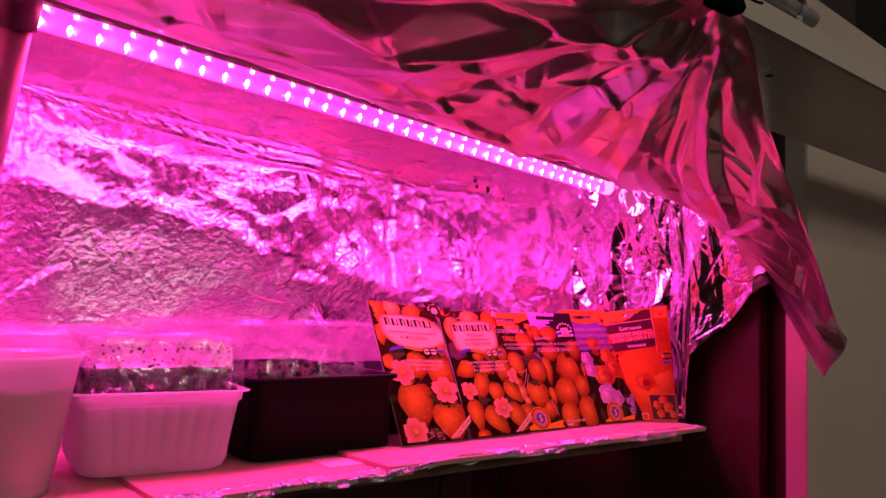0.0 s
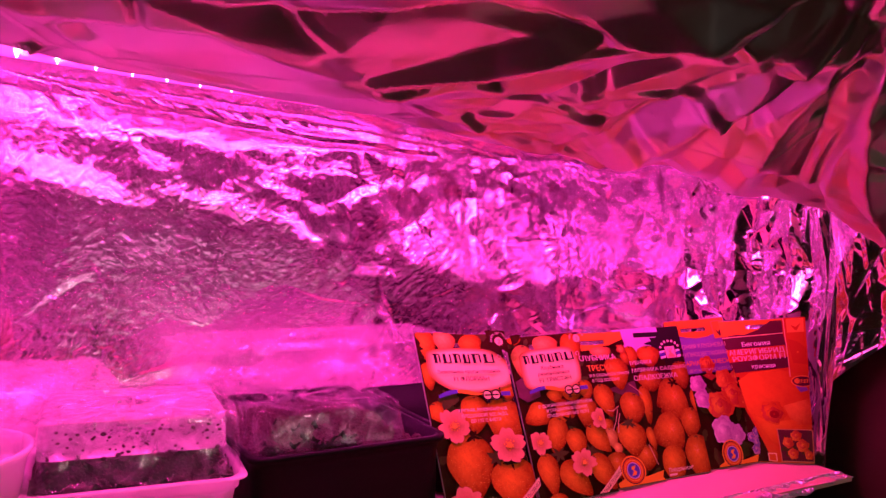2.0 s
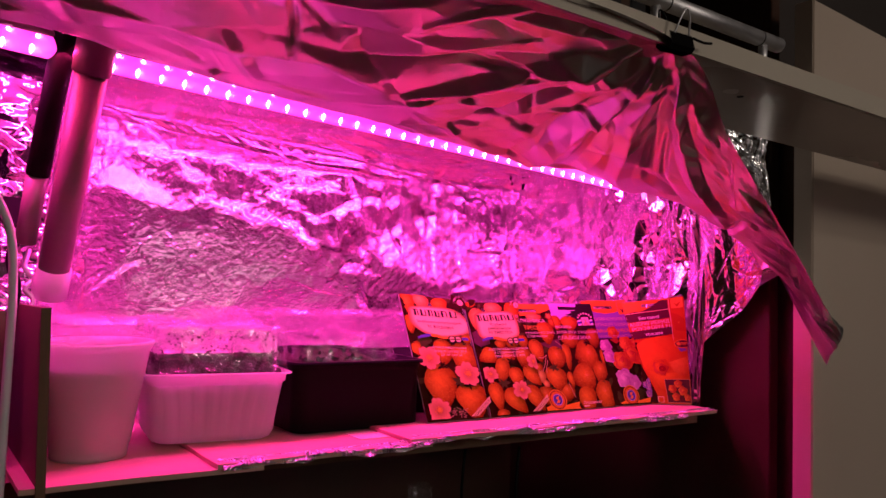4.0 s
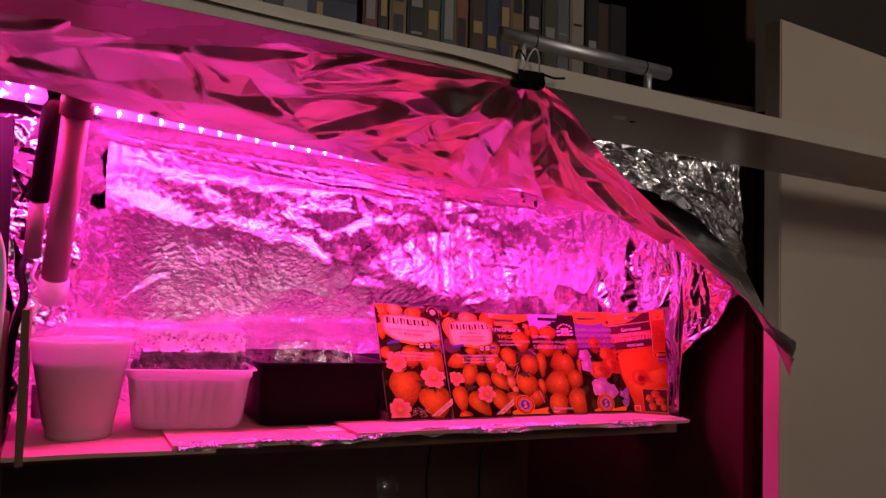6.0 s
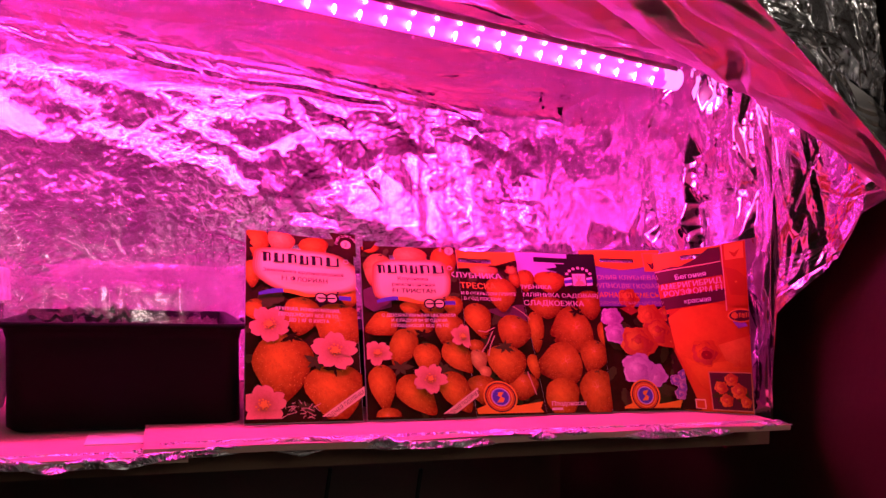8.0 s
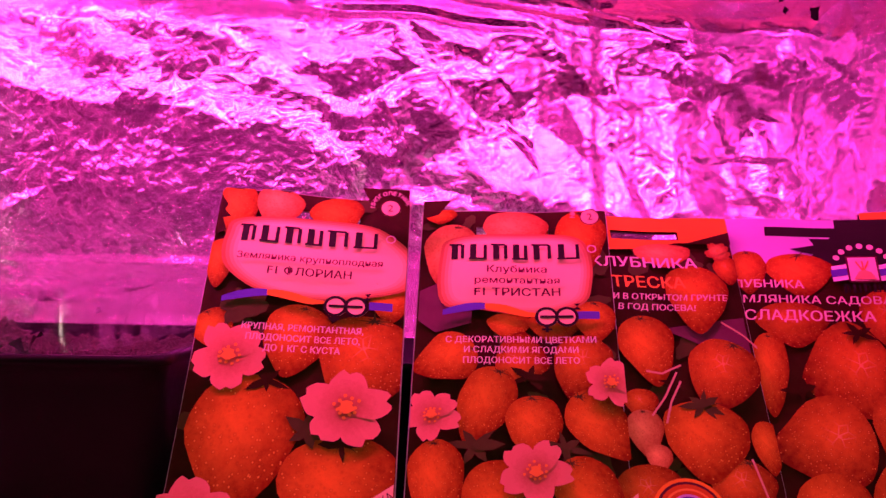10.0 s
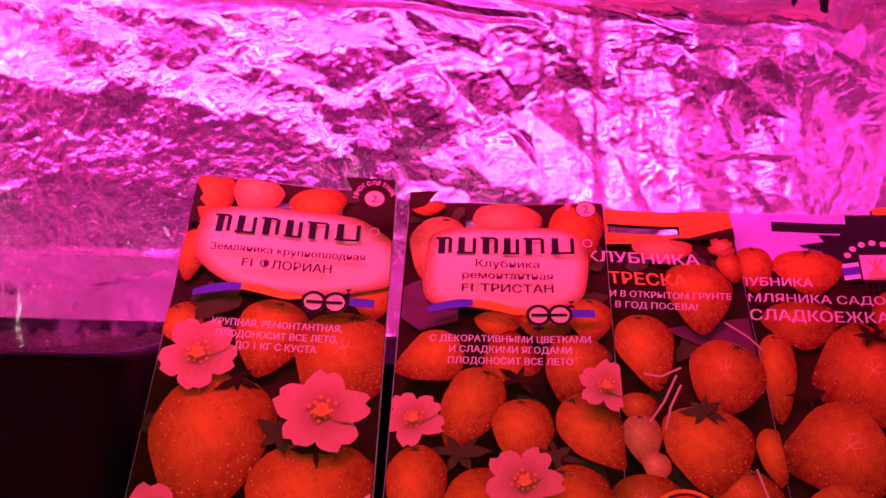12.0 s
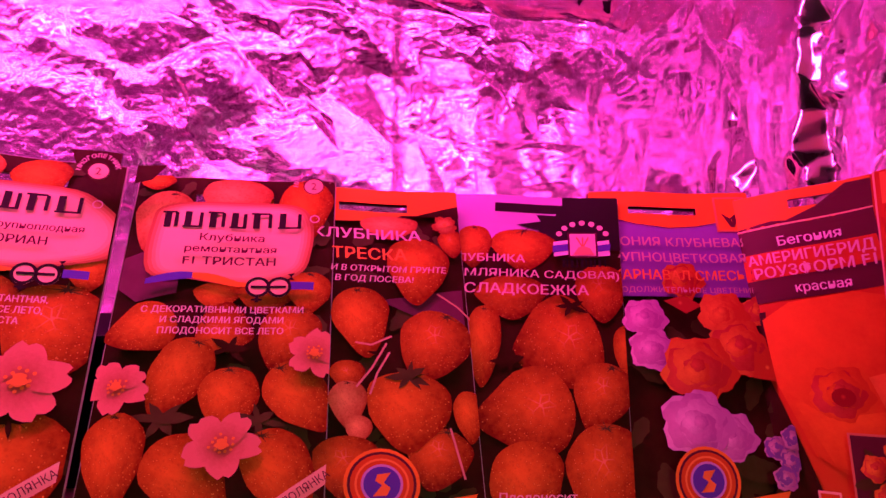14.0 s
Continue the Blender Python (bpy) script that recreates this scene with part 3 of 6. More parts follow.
grid[:, :, 1] = line[:, None, 1]
high = np.interp(line[:, 1], [0.464, 0.50, 0.56, 0.94], [1.262, 1.31, 1.40, 1.412])
grid[:, :, 2] = low[:, None] + (high - low)[:, None] * zt[None, :]
W2 = (0.52, 0.36)


def side_relief(uv):
    r = np.random.default_rng(3)
    deep = np.clip((0.32 - uv[:, 0]) / 0.03, 0, 1)
    h = (0.17 - 0.09 * deep) * crumple(uv, 0.080, r, W2, (1.3, 0.42), 0.12) + (0.04 + 0.17 * deep) * crumple(uv, 0.024, r, W2, (1.3, 0.5), 0.1) + 0.16 * deep * crumple(uv, 0.012, r, W2, (1.2, 0.6), -0.2) + 0.07 * deep * 0.005 * folds(uv, 0.005, 0.6, r) + 0.0004 * folds(uv * np.array([1.2, 0.7]), 0.012, 0.9, r) + 0.0001 * folds(uv, 0.006, 0.2, r)
    return h + 0.0016 * wrinkle(uv, 1.57, 0.10, 0.006, r, 12, W2)


sheet("side_sheet", grid, W2, side_relief, FOIL_SIDE, tent, "crumpled foil with upright creases")

# near side wall, slanting outwards
NS, NT = 230, 260
line = smooth_curve([(0.160, 0.93), (0.152, 0.885), (0.128, 0.815), (0.105, 0.775), (0.066, 0.752), (0.025, 0.745), (-0.03, 0.75)], np.linspace(0, 1, NS))
grid = np.zeros((NS, NT, 3))
grid[:, :, 0], grid[:, :, 1] = line[:, None, 0], line[:, None, 1]
grid[:, :, 2] = np.linspace(1.04, 1.392, NT)[None, :]
W3 = (0.31, 0.39)


def near_relief(uv):
    r = np.random.default_rng(8)
    return 0.12 * crumple(uv, 0.05, r, W3) + 0.13 * crumple(uv, 0.022, r, W3, (1, 0.8)) + 0.0012 * folds(uv, 0.010, 0.8, r) + 0.0003 * folds(uv, 0.005, 0.3, r)


sheet("side_sheet", grid, W3, near_relief, FOIL_SIDE, tent, "crumpled foil in tight facets")

# canopy: from over the lamp, sagging, to the flap's edge, then down to a loose point
NS, NT = 1000, 340
ss = np.linspace(0, 1, NS)
front = smooth_curve([(-0.595, 0.236, 1.412), (0.0, 0.236, 1.392), (0.2, 0.236, 1.380), (0.398, 0.236, 1.366), (0.50, 0.267, 1.315), (0.65, 0.310, 1.243), (0.77, 0.345, 1.182), (0.832, 0.362, 1.150)], ss)
mid = smooth_curve([(-0.595, 0.39, 1.402), (0.0, 0.455, 1.371), (0.2, 0.46, 1.345), (0.42, 0.47, 1.325), (0.57, 0.47, 1.311), (0.70, 0.46, 1.284), (0.80, 0.43, 1.228), (0.85, 0.378, 1.137)], ss)
rise = smooth_curve([(-0.595, 0.52, 1.420), (0.0, 0.53, 1.408), (0.22, 0.545, 1.398), (0.43, 0.56, 1.386), (0.62, 0.57, 1.374), (0.80, 0.58, 1.356), (0.862, 0.49, 1.272), (0.863, 0.393, 1.126)], ss)
back = smooth_curve([(-0.595, 0.76, 1.434), (0.0, 0.78, 1.434), (0.22, 0.80, 1.434), (0.43, 0.80, 1.434), (0.64, 0.80, 1.434), (0.86, 0.80, 1.436), (0.90, 0.62, 1.41), (0.876, 0.405, 1.113)], ss)
tt = np.linspace(0, 1, NT)
grid = np.stack([smooth_curve([front[i], mid[i], rise[i], back[i]], tt) for i in range(NS)])
W4 = (1.4, 0.50)
RUN = np.concatenate([[0], np.cumsum(np.linalg.norm(np.diff(mid, axis=0), axis=1))])
CLIP_AT = RUN[NS * 3 // 7]


def canopy_relief(uv):
    r = np.random.default_rng(21)
    q = np.stack([np.interp(uv[:, 0] / W4[0], ss, RUN), uv[:, 1]], 1)
    edge = np.clip(q[:, 1] / 0.02, 0, 1) * np.clip((0.27 - q[:, 1]) / 0.10, 0.08, 1)
    edge = edge * (1 - 0.6 * np.exp(-((q[:, 1] - 0.19) / 0.06) ** 2))
    calm = 1 - 0.60 * np.clip((q[:, 0] - CLIP_AT - 0.02) / 0.06, 0, 1)
    h = 0.035 * crumple(q, 0.10, r, W4, (0.7, 1.2), 0.3) + calm * (0.060 * crumple(q, 0.055, r, W4, (0.5, 1.5), 0.2) + 0.17 * crumple(q, 0.024, r, W4, (0.5, 1.5), -0.25))
    h += calm * sharp_creases(q, r, 330, 0.060, 0.0055, 0.0042) + sharp_creases(q, r, 160, 0.035, 0.0024, 0.0012)
    # stiff creases that fan out from the clip, with one deep dark pleat between them
    c = CLIP_AT
    for du, dv, wd, am in ((0.08, 0.22, 0.020, -0.014), (0.03, 0.22, 0.012, 0.005), (0.16, 0.24, 0.016, 0.007), (0.26, 0.22, 0.014, -0.008), (0.36, 0.20, 0.012, 0.007), (0.30, 0.10, 0.010, -0.006), (-0.10, 0.20, 0.012, 0.007), (-0.20, 0.16, 0.012, -0.006)):
        h += crease(q, c + 0.004, 0.012, c + du, dv, wd, am)
    for x0, y0, x1, y1, wd, am in ((0.10, 0.05, 0.24, 0.13, 0.005, 0.005), (0.14, 0.14, 0.24, 0.20, 0.006, -0.006), (0.26, 0.06, 0.34, 0.17, 0.006, 0.006), (0.20, 0.24, 0.32, 0.16, 0.008, 0.007), (0.05, 0.20, -0.06, 0.26, 0.006, 0.006), (0.34, 0.05, 0.46, 0.12, 0.008, 0.006)):
        h += crease(q, c + x0, y0, c + x1, y1, wd, am)
    return h * edge


sheet("canopy_sheet", grid, W4, canopy_relief, FOIL_CANOPY, tent, "loose crumpled foil canopy hanging from a clip")

# outer foil over the canopy, towards the room
NS, NT = 260, 130
t_ = np.linspace(0, 1, NS)
foot = smooth_curve([(0.876, 0.478, 1.232), (0.835, 0.498, 1.290), (0.75, 0.515, 1.335), (0.65, 0.525, 1.352), (0.52, 0.53, 1.366)], t_)
head = smooth_curve([(0.880, 0.492, 1.400), (0.835, 0.51, 1.410), (0.75, 0.53, 1.417), (0.65, 0.54, 1.421), (0.52, 0.545, 1.425)], t_)
grid = foot[:, None, :] + (head - foot)[:, None, :] * np.linspace(0, 1, NT)[None, :, None]
W5 = (0.38, 0.16)


def outer_relief(uv):
    r = np.random.default_rng(31)
    return 0.14 * crumple(uv, 0.04, r, W5, (0.8, 1.1), 0.3) + 0.20 * crumple(uv, 0.014, r, W5, (0.9, 1.2), 0.6) + 0.12 * crumple(uv, 0.007, r, W5) + 0.0022 * wrinkle(uv, 0.9, 0.02, 0.0025, r, 60, W5)


sheet("outer_sheet", grid, W5, outer_relief, FOIL_OUTER, tent, "dull grey crinkled foil outside the lamp light")

# two small tears in the curl by the corner
for cx, cy, cz, size_, seed_ in ((0.846, 0.9165, 1.3600, 0.0075, 3), (0.818, 0.9155, 1.3710, 0.005, 7), (0.822, 0.9170, 1.3620, 0.004, 9)):
    rr_ = random.Random(seed_)
    hole = bmesh.new()
    n_ = Vector((-0.15, -0.97, -0.2)).normalized()
    a_ = n_.cross(Vector((0, 0, 1))).normalized()
    b_ = n_.cross(a_)
    ring_ = []
    for k in range(11):
        w_, q_ = 2 * math.pi * k / 11, size_ * rr_.uniform(0.45, 1.1)
        ring_.append(hole.verts.new(Vector((cx, cy, cz)) + a_ * q_ * math.cos(w_) * 0.7 + b_ * q_ * math.sin(w_)))
    hole.faces.new(ring_)
    bmesh.ops.solidify(hole, geom=hole.faces[:], thickness=0.0006)
    part("tear", hole, BLACK, tent, "dark torn spot")

# binder clip
clip = thing("binder_clip", "black binder clip pinching the foil to the flap edge", "clip", place=(0.398, 0.2385, 1.3655))
bm = bmesh.new()
sec = [(-0.005, 0.006), (-0.0075, -0.003), (-0.0048, -0.0058), (0.003, -0.0058), (0.0058, -0.003), (0.0035, 0.006)]
rows_ = [[bm.verts.new((x, y, z)) for y, z in sec] for x in (-0.0115, 0.0115)]
for i in range(len(sec) - 1):
    bm.faces.new((rows_[0][i], rows_[0][i + 1], rows_[1][i + 1], rows_[1][i]))
bmesh.ops.solidify(bm, geom=bm.faces[:], thickness=0.0008)
part("spring_body", bm, BLACK, clip)
tube_path("lever", [(-0.007, -0.006, 0.005), (-0.004, -0.009, 0.016), (0.0, -0.010, 0.021), (0.004, -0.009, 0.016), (0.007, -0.006, 0.005)], 0.0007, STEEL, clip, seg=6)
tube_path("lever", [(-0.007, 0.005, 0.006), (-0.004, 0.010, 0.020), (0.0, 0.012, 0.026), (0.004, 0.010, 0.020), (0.007, 0.005, 0.006)], 0.0007, BLACK, clip, seg=6)
tube_path("twist_wire", [(0.010, -0.007, 0.004), (0.018, -0.009, 0.002), (0.028, -0.008, 0.0035)], 0.0009, BLACK, clip, seg=6)


# ---- lamp bars ----
lamp = thing("led_grow_bar", "glowing pink LED grow bar with bright chips in a clear tube", "grow light")
axis = (LED_B - LED_A).normalized()
side = axis.cross(Vector((0, 0, 1))).normalized()
upv = side.cross(axis).normalized()
L = (LED_B - LED_A).length
BASIS = Matrix.Translation(LED_A) @ Matrix((axis, -side, upv)).transposed().to_4x4()
part("backing_rail", box_bm((0, -0.010, 0.002), (L, 0.010, 0.0065), BASIS), BAR_BACK, lamp, bevel=0.001)
part("cover", rod_bm(BASIS @ Vector((0.004, 0, -0.004)), BASIS @ Vector((L - 0.012, 0, -0.004)), 0.0096, 24), LED_BODY, lamp, "glowing pink clear cover", True)
part("end_cap", rod_bm(BASIS @ Vector((L - 0.016, 0, -0.003)), BASIS @ Vector((L + 0.006, 0, -0.003)), 0.0102, 24), LED_CAP, lamp, "glowing end cap", True)
part("end_cap", rod_bm(BASIS @ Vector((-0.008, 0, 0)), BASIS @ Vector((0.01, 0, 0)), 0.0105, 18), BAR_BACK, lamp, smooth=True)
chip_meshes = {}
# Drops: a chip and its reflected tail in one glowing shape; dots: chips.
for kind_, start, y_, z_, size_ in (("drop", 0.014, -0.0074, -0.0096, (0.0020, 0.0018, 0.0056)), ("dot", 0.017, -0.0096, -0.0005, (0.0016, 0.0012, 0.0013))):
    bm = bmesh.new()
    bmesh.ops.create_uvsphere(bm, u_segments=8, v_segments=6, radius=1)
    if kind_ == "drop":
        for v in bm.verts:
            if v.co.z < 0.3:
                v.co.x, v.co.y = v.co.x * (0.35 + 0.5 * (v.co.z + 1)), v.co.y * (0.35 + 0.5 * (v.co.z + 1))
    chip_meshes[kind_] = bpy.data.meshes.new("led_chip")
    bm.to_mesh(chip_meshes[kind_])
    bm.free()
    chip_meshes[kind_].materials.append(LED_WHITE)
    for i in range(44):
        x = start + i * 0.0203
        if x > L - 0.02:
            continue
        c = new("led_chip", chip_meshes[kind_])
        c.parent = lamp
        c.matrix_local = BASIS @ Matrix.Translation((x, y_, z_)) @ Matrix.Diagonal((*size_, 1))

bar = thing("hanging_led_bar", "hanging LED grow bar seen from its dull back, leaning", "grow light")
TOP, BOT = Vector((0.104, 0.553, 1.392)), Vector((0.089, 0.646, 1.186))
d = (BOT - TOP).normalized()
part("tube", rod_bm(TOP + d * 0.03, BOT - d * 0.022, 0.0125, 22), BAR_BACK, bar, "dull reddish aluminium tube", True)
part("end_cap", rod_bm(TOP, TOP + d * 0.031, 0.0148, 22), surface("dark_cap", (0.10, 0.06, 0.06), (0.15, 0.09, 0.09), 0.5), bar, smooth=True)
part("end_cap", rod_bm(BOT - d * 0.026, BOT, 0.0142, 22), POT_PLASTIC, bar, smooth=True)
part("light_board", box_bm((-0.005, 0, -0.09), (0.005, 0.0015, 0.09), Matrix.Translation((TOP + BOT) / 2 + Vector((-0.006, 0.013, 0.006))) @ d.to_track_quat("Z", "Y").to_matrix().to_4x4()), WHITE_PLASTIC, bar, "pale unlit board")
OFF = Vector((-0.022, 0.012, 0.012))
neck = thing("lamp_arm", "black lamp arm beside the hanging bar", "lamp arm")
part("arm", rod_bm(TOP + OFF + Vector((0.004, 0, 0.01)), TOP + OFF + d * 0.13, 0.0092, 18), BLACK, neck, smooth=True)
part("sleeve", rod_bm(TOP + OFF + d * 0.13, TOP + OFF + d * 0.19, 0.0085, 18), BAR_BACK, neck, smooth=True)
tube_path("cord", [TOP + OFF + d * 0.185, (0.066, 0.664, 1.235), (0.060, 0.655, 1.215), (0.064, 0.645, 1.19), (0.056, 0.64, 1.15), (0.05, 0.64, 1.06)], 0.004, BLACK, neck)
tube_path("spring_cord", [(0.074, 0.655, 1.225), (0.070, 0.648, 1.21), (0.076, 0.645, 1.20), (0.070, 0.642, 1.192), (0.076, 0.64, 1.183), (0.072, 0.636, 1.17)], 0.0022, STEEL, neck)


# ---- cardboard shelf ----
card = thing("cardboard_shelf", "cardboard sheets forming a shelf, front edge wrapped in foil", "shelf")


def board(x0, x1a, x1b, y0, y1, top, thick, name="cardboard_sheet"):
    """A cardboard sheet with a slanting far edge, lying on the sloping shelf."""
    bm = bmesh.new()
    outline = [(x0, y0), (x1a, y0), (x1b, y1), (x0, y1)]
    vs = []
    for lift in (top - thick, top):
        ring = []
        for i in range(4):
            (ax, ay), (cx, cy) = outline[i], outline[(i + 1) % 4]
            for k in range(12):
                px, py = ax + (cx - ax) * k / 12, ay + (cy - ay) * k / 12
                ring.append(bm.verts.new((px, py, shelf_z(px) + lift + 0.0012 * noise.noise(Vector((px * 14, py * 14, 3))))))
        vs.append(ring)
    n = len(vs[0])
    bm.faces.new(vs[0])
    bm.faces.new(vs[1])
    for i in range(n):
        bm.faces.new((vs[0][i], vs[0][(i + 1) % n], vs[1][(i + 1) % n], vs[1][i]))
    return part(name, bm, CARD, card)


board(0.055, 0.235, 0.215, 0.520, 0.925, 0.0, 0.004)
board(0.196, 0.402, 0.402, 0.5195, 0.925, 0.0042, 0.004)
board(0.378, 0.828, 0.850, 0.519, 0.925, 0.0085, 0.004)
part("base_board", box_bm((0.05, 0.565, -0.016), (0.85, 0.93, -0.0045), Matrix.Translation((0, 0, shelf_z(0))) @ SLOPE), CARD_SHADED, card)
part("torn_flap", box_bm((0.345, 0.556, 0.0045), (0.392, 0.590, 0.0052), Matrix.Translation((0, 0, shelf_z(0))) @ SLOPE), PAPER, card, "pale paper scrap")
# crinkled foil strip along the front edge
NS, NT = 260, 22
xs = np.linspace(0.20, 0.829, NS)
tt = np.linspace(0, 1, NT)
grid = np.zeros((NS, NT, 3))
lift = np.interp(xs, [0.2, 0.37, 0.39, 0.83], [0.0052, 0.0052, 0.0097, 0.0097])
ry = np.interp(tt, [0, 0.45, 0.55, 1], [0.533, 0.5185, 0.5165, 0.5175])
rz = np.interp(tt, [0, 0.45, 0.55, 1], [0.0, 0.0, -0.0015, -0.0065])
grid[:, :, 0] = xs[:, None]
grid[:, :, 1] = ry[None, :] - 0.003 * np.sin(xs * 37)[:, None] * tt[None, :]
grid[:, :, 2] = (shelf_z(xs) + lift)[:, None] + rz[None, :]


def strip_relief(uv):
    r = np.random.default_rng(4)
    ragged = np.clip(uv[:, 1] / 0.004, 0, 1)
    return (0.0022 * facets(uv * np.array([0.8, 1.0]), 0.011, r, (0.51, 0.03)) / 0.006 + 0.0016 * wrinkle(uv, 0.0, 0.03, 0.003, r, 60, (0.63, 0.03))) * ragged


sheet("foil_strip", grid, (0.63, 0.03), strip_relief, FOIL_EDGE, card, "crinkled foil edge strip")
# upright cardboard side by the pot
bm = box_bm((0.066, 0.521, -0.008), (0.0715, 0.70, 0.127))
for v in bm.verts:
    if v.co.y > 0.6 and v.co.z > 0:
        v.co.z -= 0.004
bm.transform(Matrix.Translation((0, 0, shelf_z(0.07))))
part("upright_side", bm, CARD_SHADED, card, "upright brown cardboard side")
part("upright_edge", box_bm((0.0655, 0.5185, -0.008), (0.072, 0.5208, 0.127), Matrix.Translation((0, 0, shelf_z(0.07)))), CARD_SHADED, card)


# ---- pots and trays ----
def ring_solid(name, profile_rz, material, parent, seg=48, flute=0.0, count=0, label="", shape=None):
    """A turned shell from (radius, height) rows."""
    verts, faces = [], []
    for i, (r, z) in enumerate(profile_rz):
        for k in range(seg):
            a = 2 * math.pi * k / seg
            rr = r * (1 + flute * math.cos(count * a))
            verts.append((rr * math.cos(a), rr * math.sin(a), z))
        if i:
            for k in range(seg):
                q = (k + 1) % seg
                faces.append(((i - 1) * seg + k, (i - 1) * seg + q, i * seg + q, i * seg + k))
    return link_mesh(name, verts, faces, material, parent, label, True)


pot = thing("plastic_cup", "cloudy white plastic cup planted with soil, film over its rim", "cup", place=(0.118, 0.612, shelf_z(0.118) + 0.0003))
ring_solid("wall", [(0.0, 0.004), (0.026, 0.004), (0.0275, 0.0), (0.0295, 0.0), (0.030, 0.004), (0.031, 0.0105), (0.0322, 0.0115), (0.046, 0.088), (0.0475, 0.090), (0.0495, 0.0935), (0.0495, 0.0955), (0.0475, 0.0958), (0.0455, 0.0935), (0.0445, 0.088), (0.031, 0.012)], POT_PLASTIC, pot)
ring_solid("soil", [(0.0, 0.076), (0.020, 0.079), (0.0415, 0.075), (0.0300, 0.0128), (0.0, 0.0128)], SOIL, pot)
bm = bmesh.new()
bmesh.ops.create_uvsphere(bm, u_segments=40, v_segments=20, radius=0.049)
bmesh.ops.delete(bm, geom=[v for v in bm.verts if v.co.z < -0.004], context="VERTS")
for v in bm.verts:
    v.co.z = v.co.z * 0.2 + 0.0965 + 0.003 * noise.noise(v.co * 70)
    v.co += Vector((1, 0.4, 0)) * 0.002 * noise.noise(v.co * 90 + Vector((3, 1, 2)))
part("film_cover", bm, FILM, pot, "cling film", True)


def rounded_rect(w, h, r, seg=8):
    out = []
    for cx, cy, a0 in ((w / 2 - r, h / 2 - r, 0), (-w / 2 + r, h / 2 - r, 90), (-w / 2 + r, -h / 2 + r, 180), (w / 2 - r, -h / 2 + r, 270)):
        for k in range(seg + 1):
            a = radians(a0 + 90 * k / seg)
            out.append((cx + r * math.cos(a), cy + r * math.sin(a)))
    return out


def tub(name_parent, levels, material, name="wall", ribs=0.0, label=""):
    """An open tub from levels of (width, depth, corner, height); ribs: depth of the flutes on its sides."""
    dense = []
    for w, h, r, z in levels:
        pts = rounded_rect(w, h, r)
        ring = []
        for i in range(len(pts)):
            a, b = Vector(pts[i]), Vector(pts[(i + 1) % len(pts)])
            n = max(1, int((b - a).length / 0.0017))
            for k in range(n):
                ring.append((a + (b - a) * k / n, (b - a).length))
        dense.append(ring)
    n = max(len(r) for r in dense)
    verts, faces = [], []
    for (w, h, r, z), ring in zip(levels, dense):
        m = len(ring)
        for k in range(n):
            f = k * m / n
            i = int(f)
            p = ring[i % m][0].lerp(ring[(i + 1) % m][0], f - i)
            if ribs and 0.008 < z < 0.05:
                along = p.x if abs(abs(p.y) - h / 2) < 0.002 else (p.y if abs(abs(p.x) - w / 2) < 0.002 else None)
                if along is not None:
                    wave = max(0.0, math.cos(along / 0.0118 * 2 * math.pi)) ** 0.5
                    p = p * (1 - ribs * wave / max(0.02, p.length))
            verts.append((p.x, p.y, z))
    for j in range(len(levels) - 1):
        for k in range(n):
            q = (k + 1) % n
            faces.append((j * n + k, j * n + q, (j + 1) * n + q, (j + 1) * n + k))
    faces.append(tuple(range(n)))
    return link_mesh(name, verts, faces, material, name_parent, label, True)


def film_dome(parent, w, h, z0, z1, seed, name="film_cover", material=None, sag=0.4):
    """Cling film pulled over a box: puckered sides and a wavy top."""
    levels = 12
    base = []
    for p in rounded_rect(w, h, 0.012, 6):
        base.append(Vector(p))
    ring = []
    for i in range(len(base)):
        a, b = base[i], base[(i + 1) % len(base)]
        k = max(1, int((b - a).length / 0.003))
        ring += [a + (b - a) * j / k for j in range(k)]
    n = len(ring)
    verts, faces = [], []
    for j in range(levels):
        t = j / (levels - 1)
        z = z0 + (z1 - z0) * min(1, t / 0.6)
        shrink = 1.0 - 0.05 * min(1, t / 0.6) if t <= 0.6 else 0.95 * (1 - (t - 0.6) / 0.4 * 0.98)
        for k, p in enumerate(ring):
            w_ = noise.noise(Vector((p.x * 45, p.y * 45, z * 60 + seed)))
            c = noise.noise(Vector((p.x * 170, p.y * 170, seed + z * 40)))
            q = p * shrink * (1 + 0.016 * w_ + 0.007 * c)
            zz = z + (0.004 * w_ + 0.0015 * c) * (0.3 + t)
            if t > 0.6:
                zz -= sag * 0.01 * math.sin(math.pi * (t - 0.6) / 0.8)
            verts.append((q.x, q.y, zz))
    for j in range(levels - 1):
        for k in range(n):
            q = (k + 1) % n
            faces.append((j * n + k, j * n + q, (j + 1) * n + q, (j + 1) * n + k))
    return link_mesh(name, verts, faces, material or FILM, parent, "wrinkled clear film", True)


def lumps(name, parent, w, h, z, seed, material=SOIL, rough=0.006):
    """A bed of crumbly soil."""
    nx, ny = int(w / 0.003), int(h / 0.003)
    verts = [(-w / 2 + w * i / nx, -h / 2 + h * j / ny, z + rough * noise.noise(Vector((i * 0.45, j * 0.45, seed))) + rough * 0.6 * noise.noise(Vector((i * 1.1, j * 1.1, seed + 5)))) for i in range(nx + 1) for j in range(ny + 1)]
    faces = [(i * (ny + 1) + j, (i + 1) * (ny + 1) + j, (i + 1) * (ny + 1) + j + 1, i * (ny + 1) + j + 1) for i in range(nx) for j in range(ny)]
    return link_mesh(name, verts, faces, material, parent, "", True)


